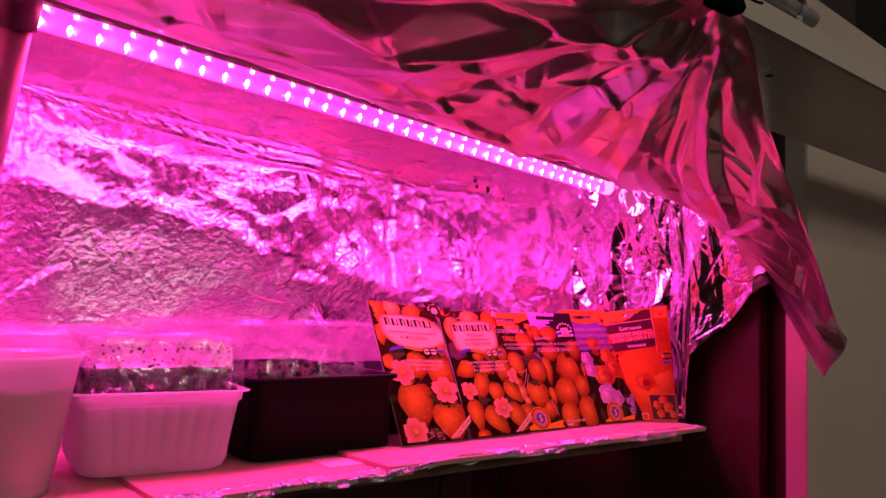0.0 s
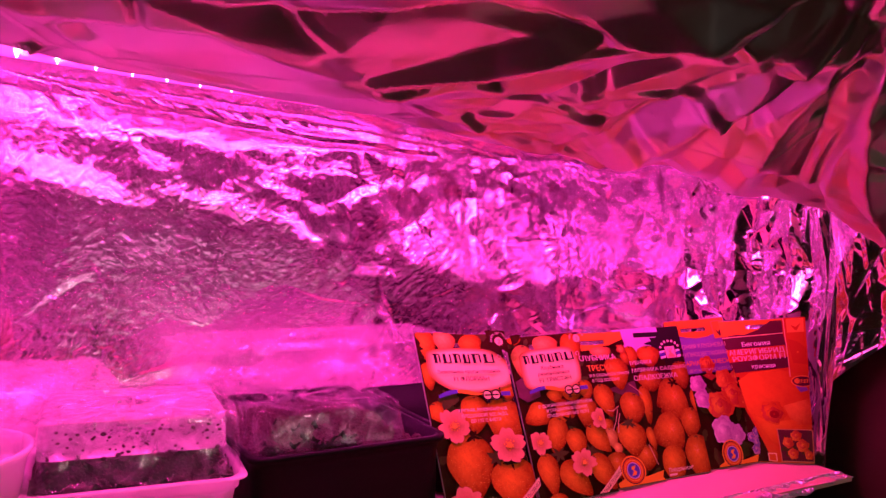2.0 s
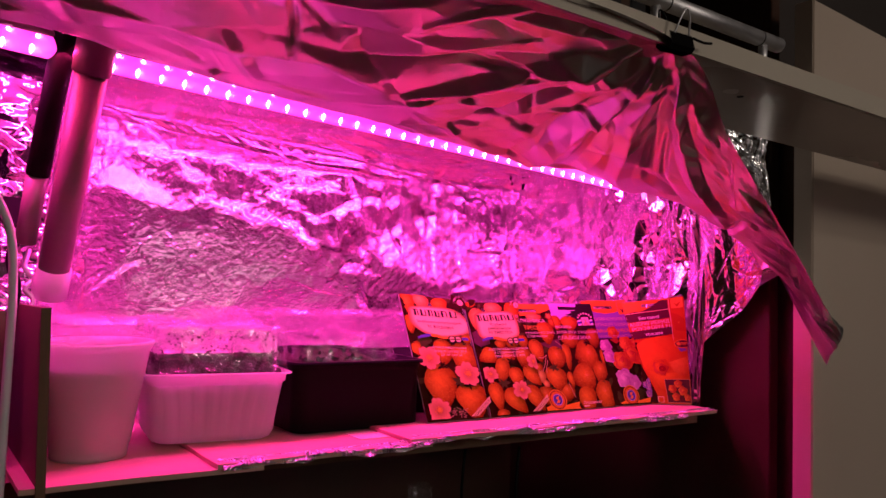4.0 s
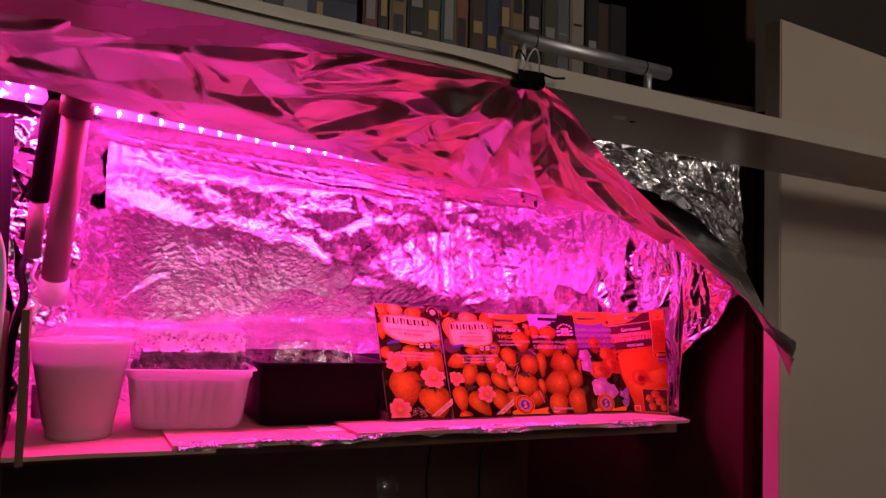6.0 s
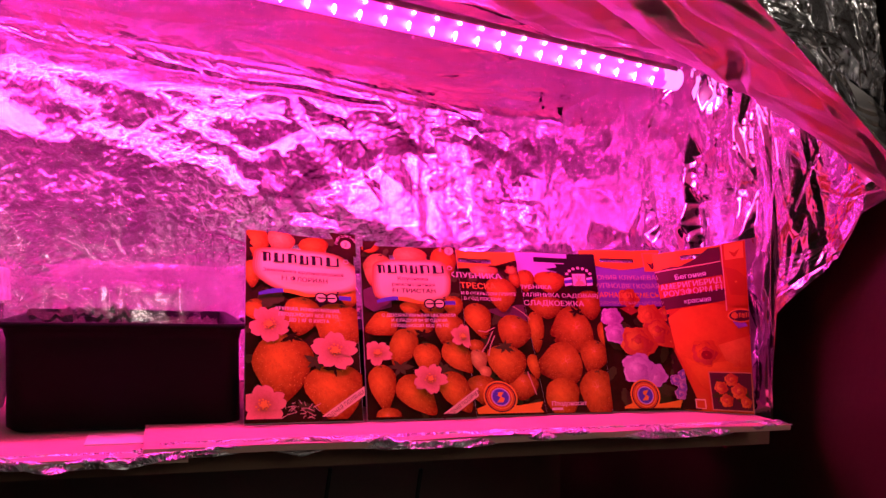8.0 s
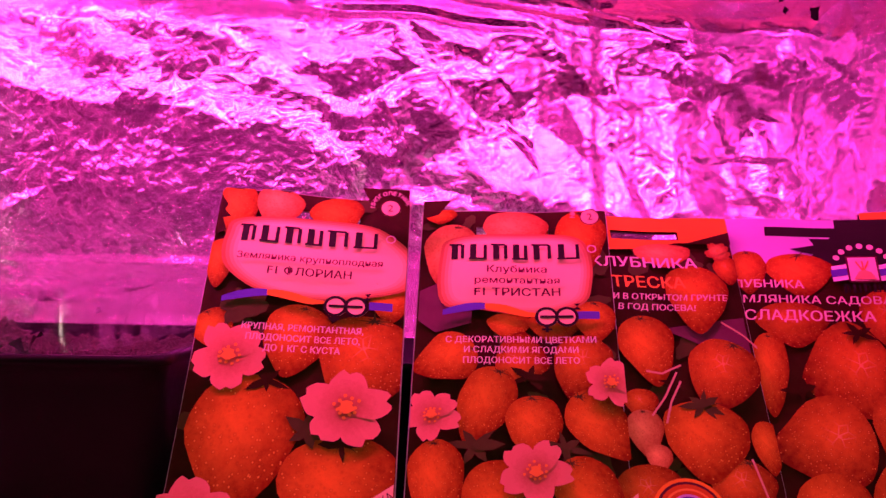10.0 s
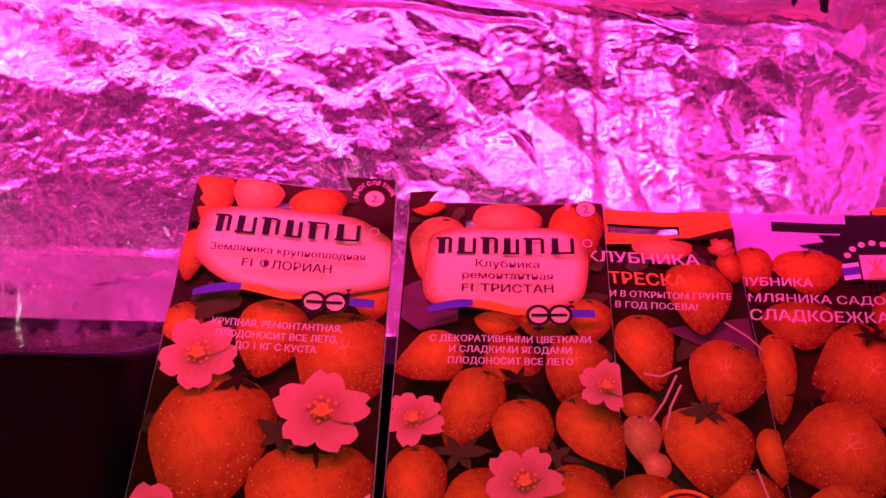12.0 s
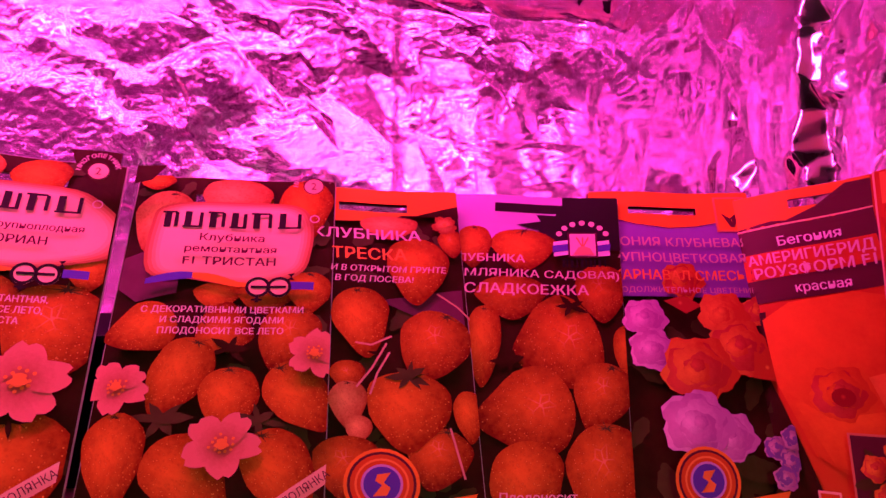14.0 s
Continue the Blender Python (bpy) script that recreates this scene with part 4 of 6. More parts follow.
tubA = thing("seedling_tub", "white ribbed plastic tub of dark soil, wrapped in misty film", "plastic tub")
tubA.matrix_world = Matrix.Translation((0.226, 0.643, shelf_z(0.226) + 0.0048)) @ SLOPE @ Matrix.Rotation(radians(-7), 4, "Z")
tub(tubA, [(0.098, 0.080, 0.014, 0.0), (0.106, 0.088, 0.016, 0.002), (0.112, 0.093, 0.017, 0.008), (0.1165, 0.097, 0.016, 0.030), (0.122, 0.101, 0.014, 0.051), (0.1235, 0.1025, 0.012, 0.0535), (0.1255, 0.105, 0.012, 0.054),
           (0.1268, 0.106, 0.012, 0.0605), (0.1345, 0.114, 0.011, 0.0612), (0.1345, 0.114, 0.011, 0.0624), (0.125, 0.1045, 0.011, 0.0624), (0.1225, 0.102, 0.012, 0.054)], WHITE_PLASTIC, ribs=0.0020)
lumps("soil", tubA, 0.118, 0.098, 0.062, 1.0)
bm = box_bm((-0.050, -0.0435, 0.055), (0.050, 0.040, 0.077))
bmesh.ops.subdivide_edges(bm, edges=bm.edges[:], cuts=22, use_grid_fill=True)
for v in bm.verts:
    v.co += Vector((0.0015 * noise.noise(v.co * 220), 0.0015 * noise.noise(v.co * 230 + Vector((2, 0, 0))), 0.006 * noise.noise(v.co * 110) * (v.co.z > 0.07)))
part("peat_block", bm, SOIL, tubA, "dark crumbly peat block")
tub(tubA, [(0.112, 0.092, 0.008, 0.0615), (0.1105, 0.0905, 0.008, 0.0795), (0.1104, 0.0904, 0.008, 0.0796)], FILM_CLEAR, "lid_skirt", label="clear lower part of the lid")
tub(tubA, [(0.1104, 0.0904, 0.008, 0.0798), (0.108, 0.088, 0.008, 0.1005), (0.104, 0.084, 0.008, 0.1025), (0.02, 0.02, 0.008, 0.1025)], FILM_MIST, "inner_lid", label="misted lid with drops inside")
film_dome(tubA, 0.128, 0.108, 0.063, 0.108, 3.0, material=FILM_TRAY)
dew = None
for k in range(120):
    if dew is None:
        bm = bmesh.new()
        bmesh.ops.create_uvsphere(bm, u_segments=8, v_segments=5, radius=1)
        dew = bpy.data.meshes.new("droplet")
        bm.to_mesh(dew)
        bm.free()
        dew.materials.append(surface("dark_droplet", (0.05, 0.02, 0.03), (0.12, 0.05, 0.08), 0.1))
    drop = new("droplet", dew)
    drop.parent = tubA
    r = random.uniform(0.0004, 0.0011) * (1.4 if k % 7 == 0 else 1)
    zz = 0.068 + 0.030 * random.random() ** 1.4
    drop.matrix_local = Matrix.Translation((random.uniform(-0.050, 0.052), -0.0455 + 0.0012 * (zz - 0.068) / 0.03, zz)) @ Matrix.Diagonal((r * 1.3, 0.0004, r, 1))

tubB = thing("seed_tray", "black plastic seed tray with soil under clear film", "seed tray")
tubB.matrix_world = Matrix.Translation((0.3640, 0.684, shelf_z(0.364) + 0.0052)) @ SLOPE
tray_wall = tub(tubB, [(0.128, 0.168, 0.012, 0.0), (0.136, 0.176, 0.014, 0.003), (0.140, 0.182, 0.012, 0.058), (0.141, 0.184, 0.012, 0.0595), (0.144, 0.187, 0.012, 0.065), (0.149, 0.191, 0.011, 0.0655), (0.149, 0.191, 0.011, 0.069), (0.140, 0.182, 0.011, 0.069), (0.132, 0.174, 0.012, 0.050)], TRAY_BLACK)
for v in tray_wall.data.vertices:
    if v.co.x > 0:
        v.co.x *= 1 + 0.10 * (1 - v.co.z / 0.069)
lumps("soil", tubB, 0.130, 0.170, 0.060, 6.0, rough=0.009)
for k, (ox, oy, wide) in enumerate(((-0.046, -0.066, 0.026), (-0.004, -0.062, 0.036), (-0.020, -0.03, 0.03))):
    clod = lumps("soil_clod", tubB, wide, 0.026, 0.072, 20.0 + k, rough=0.009)
    clod.location = (ox, oy, 0)
cover = film_dome(tubB, 0.116, 0.172, 0.069, 0.097, 9.0, sag=1.0, material=FILM_TRAY)
cover.location = (-0.012, 0, 0)
# Added out of sight: blocks the pink glow in the gaps between packets.
gap_tray = thing("seed_tray", "unseen black tray added behind the packets, keeping the gaps between them dark", "seed tray")
gap_tray.matrix_world = Matrix.Translation((0.626, 0.706, shelf_z(0.626) + 0.0090)) @ SLOPE
tub(gap_tray, [(0.326, 0.128, 0.012, 0.0), (0.334, 0.136, 0.014, 0.003), (0.344, 0.146, 0.012, 0.056), (0.350, 0.152, 0.011, 0.0565), (0.350, 0.152, 0.011, 0.060), (0.340, 0.142, 0.011, 0.060), (0.330, 0.132, 0.012, 0.006)], TRAY_BLACK)
tubC = thing("clear_container", "cloudy clear plastic container behind the seed tray", "container")
tubC.matrix_world = Matrix.Translation((0.43, 0.842, shelf_z(0.43) + 0.009)) @ SLOPE
tub(tubC, [(0.24, 0.085, 0.01, 0.0), (0.25, 0.095, 0.012, 0.004), (0.27, 0.11, 0.012, 0.098), (0.278, 0.118, 0.012, 0.100), (0.278, 0.118, 0.012, 0.102), (0.266, 0.106, 0.012, 0.1015), (0.248, 0.09, 0.012, 0.006)], FILM, name="wall")
film_dome(tubC, 0.262, 0.104, 0.1022, 0.106, 17.0, material=FILM_TRAY)
tubD = thing("clear_container", "cloudy clear plastic container behind the cup", "container")
tubD.matrix_world = Matrix.Translation((0.165, 0.765, shelf_z(0.165) + 0.005)) @ SLOPE
tub(tubD, [(0.10, 0.10, 0.01, 0.0), (0.11, 0.11, 0.012, 0.004), (0.12, 0.12, 0.012, 0.096), (0.128, 0.128, 0.012, 0.098), (0.128, 0.128, 0.012, 0.1), (0.118, 0.118, 0.012, 0.0995), (0.108, 0.108, 0.012, 0.006)], FILM, name="wall")
film_dome(tubD, 0.12, 0.12, 0.098, 0.103, 15.0)
jar = thing("small_jar", "small glass jar with a patterned band behind the cup", "jar", place=(0.092, 0.70, shelf_z(0.09) + 0.0004))
ring_solid("glass", [(0.0, 0.0), (0.016, 0.0), (0.0175, 0.003), (0.0175, 0.055), (0.013, 0.062), (0.013, 0.068)], FILM_CLEAR, jar)
ring_solid("band", [(0.0178, 0.006), (0.0178, 0.040), (0.0176, 0.041)], surface("jar_band", (0.06, 0.05, 0.25), (0.65, 0.6, 0.7), 0.4, scale=180), jar, label="blue and white band")


# ---- things by the open side ----
# Dark object of unknown use, built as a plain black box.
panel = thing("loudspeaker", "tall black plastic box standing by the foil", "loudspeaker")
part("cabinet", box_bm((-0.30, 0.655, 1.0), (0.0475, 0.675, 1.372)), BLACK, panel, bevel=0.002)
part("stand", box_bm((-0.20, 0.60, 0.985), (0.0, 0.73, 1.0)), BLACK, panel, bevel=0.002)
part("red_stripe", box_bm((-0.2, 0.6535, 1.296), (0.022, 0.6546, 1.299)), surface("red_trim", (0.35, 0.03, 0.02), (0.45, 0.05, 0.03), 0.4), panel)
side_table = part("side_board", box_bm((-0.55, 0.475, 0.962), (0.046, 0.985, 0.985)), DARK_WOOD, bevel=0.001)
tagged(side_table, "dark wooden board beside the cardboard shelf", "shelf")
white_box = thing("white_box", "small box with a white lid and a round white knob", "box", place=(0.012, 0.60, 0.986))
part("body", box_bm((-0.075, -0.004, 0.0), (0.040, 0.045, 0.19)), surface("dull_red_card", (0.22, 0.12, 0.11), (0.30, 0.17, 0.15), 0.7), white_box, "dull reddish body", bevel=0.001)
part("lid", box_bm((-0.078, -0.007, 0.1905), (0.033, 0.042, 0.225)), WHITE_PLASTIC, white_box, "white lid", bevel=0.002)
bm = bmesh.new()
bmesh.ops.create_uvsphere(bm, u_segments=24, v_segments=14, radius=0.0125)
bm.transform(Matrix.Translation((0.011, 0.012, 0.234)) @ Matrix.Diagonal((1, 1, 0.95, 1)))
part("knob", bm, WHITE_PLASTIC, white_box, "round white knob", True)
red_bit = thing("red_cap", "red plastic cap behind the white box", "cap", place=(0.0, 0.648, 1.255))
ring_solid("cap", [(0.0, 0.018), (0.012, 0.017), (0.018, 0.010), (0.019, 0.0), (0.0, 0.0)], surface("red_plastic", (0.5, 0.06, 0.05), (0.6, 0.08, 0.06), 0.4), red_bit)
part("stalk", rod_bm((0, 0, -0.27), (0, 0, 0), 0.006), BLACK, red_bit)
cord = thing("white_cable", "white cable hanging in a curve beside the cardboard", "cable")
tube_path("cable", [(-0.06, 0.46, 1.40), (-0.03, 0.49, 1.345), (0.0, 0.515, 1.305), (0.028, 0.53, 1.272), (0.045, 0.535, 1.240), (0.049, 0.535, 1.20), (0.047, 0.53, 1.14), (0.043, 0.52, 1.05), (0.040, 0.51, 0.98), (0.04, 0.50, 0.80), (0.04, 0.55, 0.722)], 0.0032, CABLE_WHITE, cord)
plug = thing("black_plug", "small black plug pinned to the foil edge", "plug", place=(0.071, 0.735, 1.265))
part("plug", box_bm((-0.012, -0.006, -0.016), (0.008, 0.006, 0.010)), BLACK, plug, bevel=0.002)

# dim things under the shelf
sheaf = thing("paper_stack", "dim stack of papers lying under the shelf", "papers")
part("stack", box_bm((0.60, 0.60, 0.7205), (0.82, 0.88, 0.83)), PAPER, sheaf, bevel=0.002)
for ox, oy in ((0.50, 0.60), (0.56, 0.58)):
    c = thing("loose_cord", "thin dark cord hanging under the shelf", "cable")
    tube_path("cord", [(ox, oy, 1.02), (ox - 0.004, oy, 0.98), (ox + 0.003, oy + 0.01, 0.92), (ox - 0.01, oy + 0.01, 0.85), (ox - 0.02, oy + 0.02, 0.722)], 0.0016, BLACK, c, seg=6)
jug = thing("glass_bottle", "clear glass bottle standing dimly under the shelf", "bottle", place=(0.455, 0.62, 0.7205))
ring_solid("glass", [(0.0, 0.0), (0.034, 0.0), (0.036, 0.004), (0.036, 0.16), (0.030, 0.19), (0.014, 0.22), (0.013, 0.26), (0.015, 0.262)], FILM_CLEAR, jug)


# ---- seed packets ----
def ink(name, colour, rough=0.34, vary=0.12):
    c2 = tuple(max(0.0, c * (1 - vary)) for c in colour)
    return surface("ink_" + name, c2, colour, rough, scale=70, bump=0.04, spec=0.05)


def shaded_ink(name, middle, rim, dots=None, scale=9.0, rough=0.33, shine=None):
    """Printed picture of a rounded thing: its round shading put into the ink, mottled, middle to rim, with printed
    seeds and loops of shine.
    """
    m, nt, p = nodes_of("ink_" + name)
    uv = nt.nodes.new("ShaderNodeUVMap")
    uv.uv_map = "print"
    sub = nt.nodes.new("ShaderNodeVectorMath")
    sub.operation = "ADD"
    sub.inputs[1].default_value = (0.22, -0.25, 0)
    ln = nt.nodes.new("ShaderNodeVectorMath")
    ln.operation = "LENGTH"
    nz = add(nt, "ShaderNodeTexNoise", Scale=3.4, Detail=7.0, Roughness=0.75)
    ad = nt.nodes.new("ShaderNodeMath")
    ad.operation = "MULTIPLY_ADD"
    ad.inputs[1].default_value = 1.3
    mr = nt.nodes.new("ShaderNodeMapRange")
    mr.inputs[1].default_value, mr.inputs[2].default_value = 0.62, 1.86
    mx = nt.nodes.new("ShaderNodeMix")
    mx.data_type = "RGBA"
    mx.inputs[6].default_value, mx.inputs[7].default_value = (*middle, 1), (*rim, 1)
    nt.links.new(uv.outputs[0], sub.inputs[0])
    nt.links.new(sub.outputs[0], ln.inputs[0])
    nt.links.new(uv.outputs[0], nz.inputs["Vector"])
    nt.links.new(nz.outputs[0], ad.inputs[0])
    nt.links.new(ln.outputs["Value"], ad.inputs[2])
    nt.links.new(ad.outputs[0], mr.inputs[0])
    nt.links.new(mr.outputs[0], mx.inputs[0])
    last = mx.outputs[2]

    def over(colour, mask):
        nonlocal last
        m2 = nt.nodes.new("ShaderNodeMix")
        m2.data_type = "RGBA"
        m2.inputs[7].default_value = (*colour, 1)
        nt.links.new(mask, m2.inputs[0])
        nt.links.new(last, m2.inputs[6])
        last = m2.outputs[2]

    def band(value, lo, hi, a, b):
        vr = nt.nodes.new("ShaderNodeMapRange")
        for k, v in enumerate((lo, hi, a, b)):
            vr.inputs[k + 1].default_value = v
        nt.links.new(value, vr.inputs[0])
        return vr.outputs[0]

    if dots:
        vo = add(nt, "ShaderNodeTexVoronoi", Scale=scale)
        nt.links.new(uv.outputs[0], vo.inputs["Vector"])
        over(tuple(c * 0.5 for c in rim), band(vo.outputs["Distance"], 0.22, 0.45, 0.22, 0.0))
        over(dots, band(vo.outputs["Distance"], 0.11, 0.23, 0.75, 0.0))
    if shine:
        vs = add(nt, "ShaderNodeTexVoronoi", Scale=4.6)
        vs.feature = "DISTANCE_TO_EDGE"
        off = nt.nodes.new("ShaderNodeVectorMath")
        off.operation = "SUBTRACT"
        off.inputs[1].default_value = (-0.12, 0.36, 0)
        ol = nt.nodes.new("ShaderNodeVectorMath")
        ol.operation = "LENGTH"
        both = nt.nodes.new("ShaderNodeMath")
        both.operation = "MULTIPLY"
        nt.links.new(uv.outputs[0], vs.inputs["Vector"])
        nt.links.new(uv.outputs[0], off.inputs[0])
        nt.links.new(off.outputs[0], ol.inputs[0])
        nt.links.new(band(vs.outputs["Distance"], 0.02, 0.07, 1.0, 0.0), both.inputs[0])
        nt.links.new(band(ol.outputs["Value"], 0.10, 0.34, 0.5, 0.0), both.inputs[1])
        over(shine, both.outputs[0])
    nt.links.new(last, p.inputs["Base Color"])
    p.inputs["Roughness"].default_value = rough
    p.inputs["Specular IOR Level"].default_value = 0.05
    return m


PACK_WHITE = surface("packet_laminate", (0.30, 0.26, 0.24), (0.38, 0.34, 0.31), 0.4, scale=20, bump=0.05)
I_DARK = ink("dark_leaf", (0.045, 0.020, 0.006), vary=0.8)
I_LEAF = ink("leaf", (0.085, 0.08, 0.020), vary=0.7)
I_CREAM = ink("cream", (0.80, 0.58, 0.34))
I_CREAM_MID = ink("cream_shade", (0.66, 0.38, 0.19))
I_CREAM_DEEP = ink("cream_rim", (0.56, 0.27, 0.11))
I_CREAM_SOFT = ink("cream_soft", (0.75, 0.50, 0.28))
I_CREAM_RIM = ink("cream_fade", (0.42, 0.17, 0.06))
I_BLACK = ink("black", (0.02, 0.015, 0.015))
I_BLUE = ink("blue", (0.09, 0.06, 0.42))
I_PALE = ink("pale_lettering", (0.74, 0.55, 0.54))
I_LILAC = ink("lilac", (0.52, 0.36, 0.66))
I_VIOLET = ink("violet_panel", (0.22, 0.12, 0.44))
I_ORANGE = ink("orange", (0.74, 0.30, 0.025))
I_ORANGE_DEEP = ink("deep_orange", (0.52, 0.11, 0.015))
I_YELLOW = ink("yellow_lettering", (0.75, 0.32, 0.05))
I_STRAW = ink("straw", (0.62, 0.36, 0.24), vary=0.4)
I_SHADE = ink("violet_shade", (0.16, 0.05, 0.09), vary=0.6)
I_MAROON = ink("maroon", (0.09, 0.025, 0.03))
I_WHITE = ink("white", (0.84, 0.82, 0.82))
I_GREYINK = ink("grey_lettering", (0.55, 0.36, 0.38))
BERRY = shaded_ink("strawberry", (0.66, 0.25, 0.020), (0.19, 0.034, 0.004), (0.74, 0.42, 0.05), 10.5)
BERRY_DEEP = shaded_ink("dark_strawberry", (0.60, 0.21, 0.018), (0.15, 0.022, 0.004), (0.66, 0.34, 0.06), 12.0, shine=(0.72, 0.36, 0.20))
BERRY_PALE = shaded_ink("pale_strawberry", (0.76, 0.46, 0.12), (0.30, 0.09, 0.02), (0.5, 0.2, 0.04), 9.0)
PETAL = shaded_ink("white_petal", (0.36, 0.11, 0.04), (0.62, 0.24, 0.16))
PETAL_LILAC = shaded_ink("lilac_petal", (0.80, 0.55, 0.74), (0.42, 0.20, 0.42))
PETAL_ORANGE = shaded_ink("orange_petal", (0.74, 0.34, 0.04), (0.42, 0.08, 0.015))
PETAL_RED = shaded_ink("red_petal", (0.72, 0.24, 0.02), (0.46, 0.10, 0.012))
PETAL_RED_DARK = shaded_ink("red_petal_fold", (0.52, 0.07, 0.025), (0.24, 0.02, 0.014))
PETAL_ORANGE_DARK = shaded_ink("orange_petal_fold", (0.58, 0.13, 0.045), (0.33, 0.05, 0.02))
PETAL_LILAC_DARK = shaded_ink("lilac_petal_fold", (0.66, 0.36, 0.6), (0.36, 0.15, 0.36))


def clip_poly(pts, w, h, e=0.5):
    """Cut a polygon to the packet's face."""
    for axis_, bound, keep_low in ((0, e, False), (0, w - e, True), (1, e, False), (1, h - e, True)):
        out = []
        for i in range(len(pts)):
            a, b = pts[i], pts[(i + 1) % len(pts)]
            ina = a[axis_] <= bound if keep_low else a[axis_] >= bound
            inb = b[axis_] <= bound if keep_low else b[axis_] >= bound
            if ina:
                out.append(a)
            if ina != inb:
                t = (bound - a[axis_]) / (b[axis_] - a[axis_])
                out.append((a[0] + (b[0] - a[0]) * t, a[1] + (b[1] - a[1]) * t))
        pts = out
        if len(pts) < 3:
            return []
    return pts


class Packet:
    """A flat seed packet held by its four corners; x and y in mm from its top left corner."""

    def __init__(self, label, bl, br, tl, tr, slot=(27, 53, 8.0, 12.5), w=80.0, h=150.0, seed=0):
        self.w, self.h, self.layer, self.rnd = w, h, 0, random.Random(seed)
        self.base = Vector(bl)
        self.c = [Vector(p) - self.base for p in (bl, br, tl, tr)]
        self.n = (self.c[1] - self.c[0]).cross(self.c[2] - self.c[0]).normalized()
        self.ob = thing("seed_packet", label, "seed packet", "row of seed packets", self.base)
        self.slot = slot
        xs = sorted({0, w, slot[0], slot[1], *[w * k / 12 for k in range(1, 12)]})
        ys = sorted({0, h, slot[2], slot[3], *[h * k / 20 for k in range(1, 20)]})
        verts, faces = [], []
        for back in (0, 1):
            for y in ys:
                for x in xs:
                    verts.append(self.at(x, y, -9 if back else 0) if not back else self.at(x, y, 0) - self.n * (0.0008 + 0.0022 * self.pillow(x, y)))
        nx, off = len(xs), len(xs) * len(ys)
        solid = lambda i, j: 0 <= i < nx - 1 and 0 <= j < len(ys) - 1 and not (slot[0] <= (xs[i] + xs[i + 1]) / 2 <= slot[1] and slot[2] <= (ys[j] + ys[j + 1]) / 2 <= slot[3])
        for j in range(len(ys) - 1):
            for i in range(nx - 1):
                if not solid(i, j):
                    continue
                a, b, c, d = j * nx + i, j * nx + i + 1, (j + 1) * nx + i + 1, (j + 1) * nx + i
                faces += [(a, d, c, b), (a + off, b + off, c + off, d + off)]
                for di, dj, p, q in ((0, -1, a, b), (1, 0, b, c), (0, 1, c, d), (-1, 0, d, a)):
                    if not solid(i + di, j + dj):
                        faces.append((p, q, q + off, p + off))
        link_mesh("pouch", verts, faces, PACK_WHITE, self.ob, "laminated paper pouch")

    def pillow(self, x, y):
        u, v = x / self.w, y / self.h
        return max(0.0, min(1, u * 7) * min(1, (1 - u) * 7) * min(1, max(0, v - 0.12) * 7) * min(1, (1 - v) * 9))

    def at(self, x, y, lift):
        u, v = x / self.w, y / self.h
        bottom, top = self.c[0].lerp(self.c[1], u), self.c[2].lerp(self.c[3], u)
        wave = 0.0011 * self.pillow(x, y) + 0.0006 * math.sin(x * 0.11 + self.h) * (1 - v)
        return top.lerp(bottom, v) + self.n * (wave + lift)

    def up(self):
        self.layer += 1
        return 0.00025 + 0.00005 * self.layer

    def fan(self, name, pts, material, centre=None, scale=(1, 1), turn=0.0):
        """A printed patch: a fan of triangles round its middle, following the pouch."""
        pts = clip_poly(pts, self.w, self.h)
        if len(pts) < 3:
            return None
        lift = self.up()
        dense = []
        for i in range(len(pts)):
            (ax, ay), (bx_, by_) = pts[i], pts[(i + 1) % len(pts)]
            k = max(1, int(math.hypot(bx_ - ax, by_ - ay) / 5))
            dense += [(ax + (bx_ - ax) * j / k, ay + (by_ - ay) * j / k) for j in range(k)]
        pts = dense
        mid = (sum(p[0] for p in pts) / len(pts), sum(p[1] for p in pts) / len(pts))
        o = centre or mid
        n = len(pts)
        reach = max(math.hypot(p[0] - mid[0], p[1] - mid[1]) for p in pts)
        levels = max(1, min(6, int(reach / 5)))
        ring = [mid]
        for q in range(1, levels + 1):
            ring += [(mid[0] + (p[0] - mid[0]) * q / levels, mid[1] + (p[1] - mid[1]) * q / levels) for p in pts]
        faces = [(0, 1 + (i + 1) % n, 1 + i) for i in range(n)]
        for q in range(levels - 1):
            for i in range(n):
                j, a0 = (i + 1) % n, 1 + q * n
                faces.append((a0 + i, a0 + j, a0 + n + j, a0 + n + i))
        ca, sa = math.cos(turn), math.sin(turn)
        uvs = []
        for x, y in ring:
            dx, dy = x - o[0], -(y - o[1])
            uvs.append(((dx * ca + dy * sa) / scale[0], (-dx * sa + dy * ca) / scale[1]))
        return link_mesh(name, [self.at(x, y, lift) for x, y in ring], faces, material, self.ob, uvs=uvs)

    def rect(self, name, x0, y0, x1, y1, material, bow=0.0):
        nx, ny = max(2, int(abs(x1 - x0) / 6)), max(2, int(abs(y1 - y0) / 6))
        lift = self.up()
        verts = [self.at(x0 + (x1 - x0) * i / nx, y0 + (y1 - y0) * j / ny + bow * math.sin(math.pi * i / nx), lift) for j in range(ny + 1) for i in range(nx + 1)]
        faces = []
        for j in range(ny):
            for i in range(nx):
                faces.append((j * (nx + 1) + i, (j + 1) * (nx + 1) + i, (j + 1) * (nx + 1) + i + 1, j * (nx + 1) + i + 1))
        return link_mesh(name, verts, faces, material, self.ob)

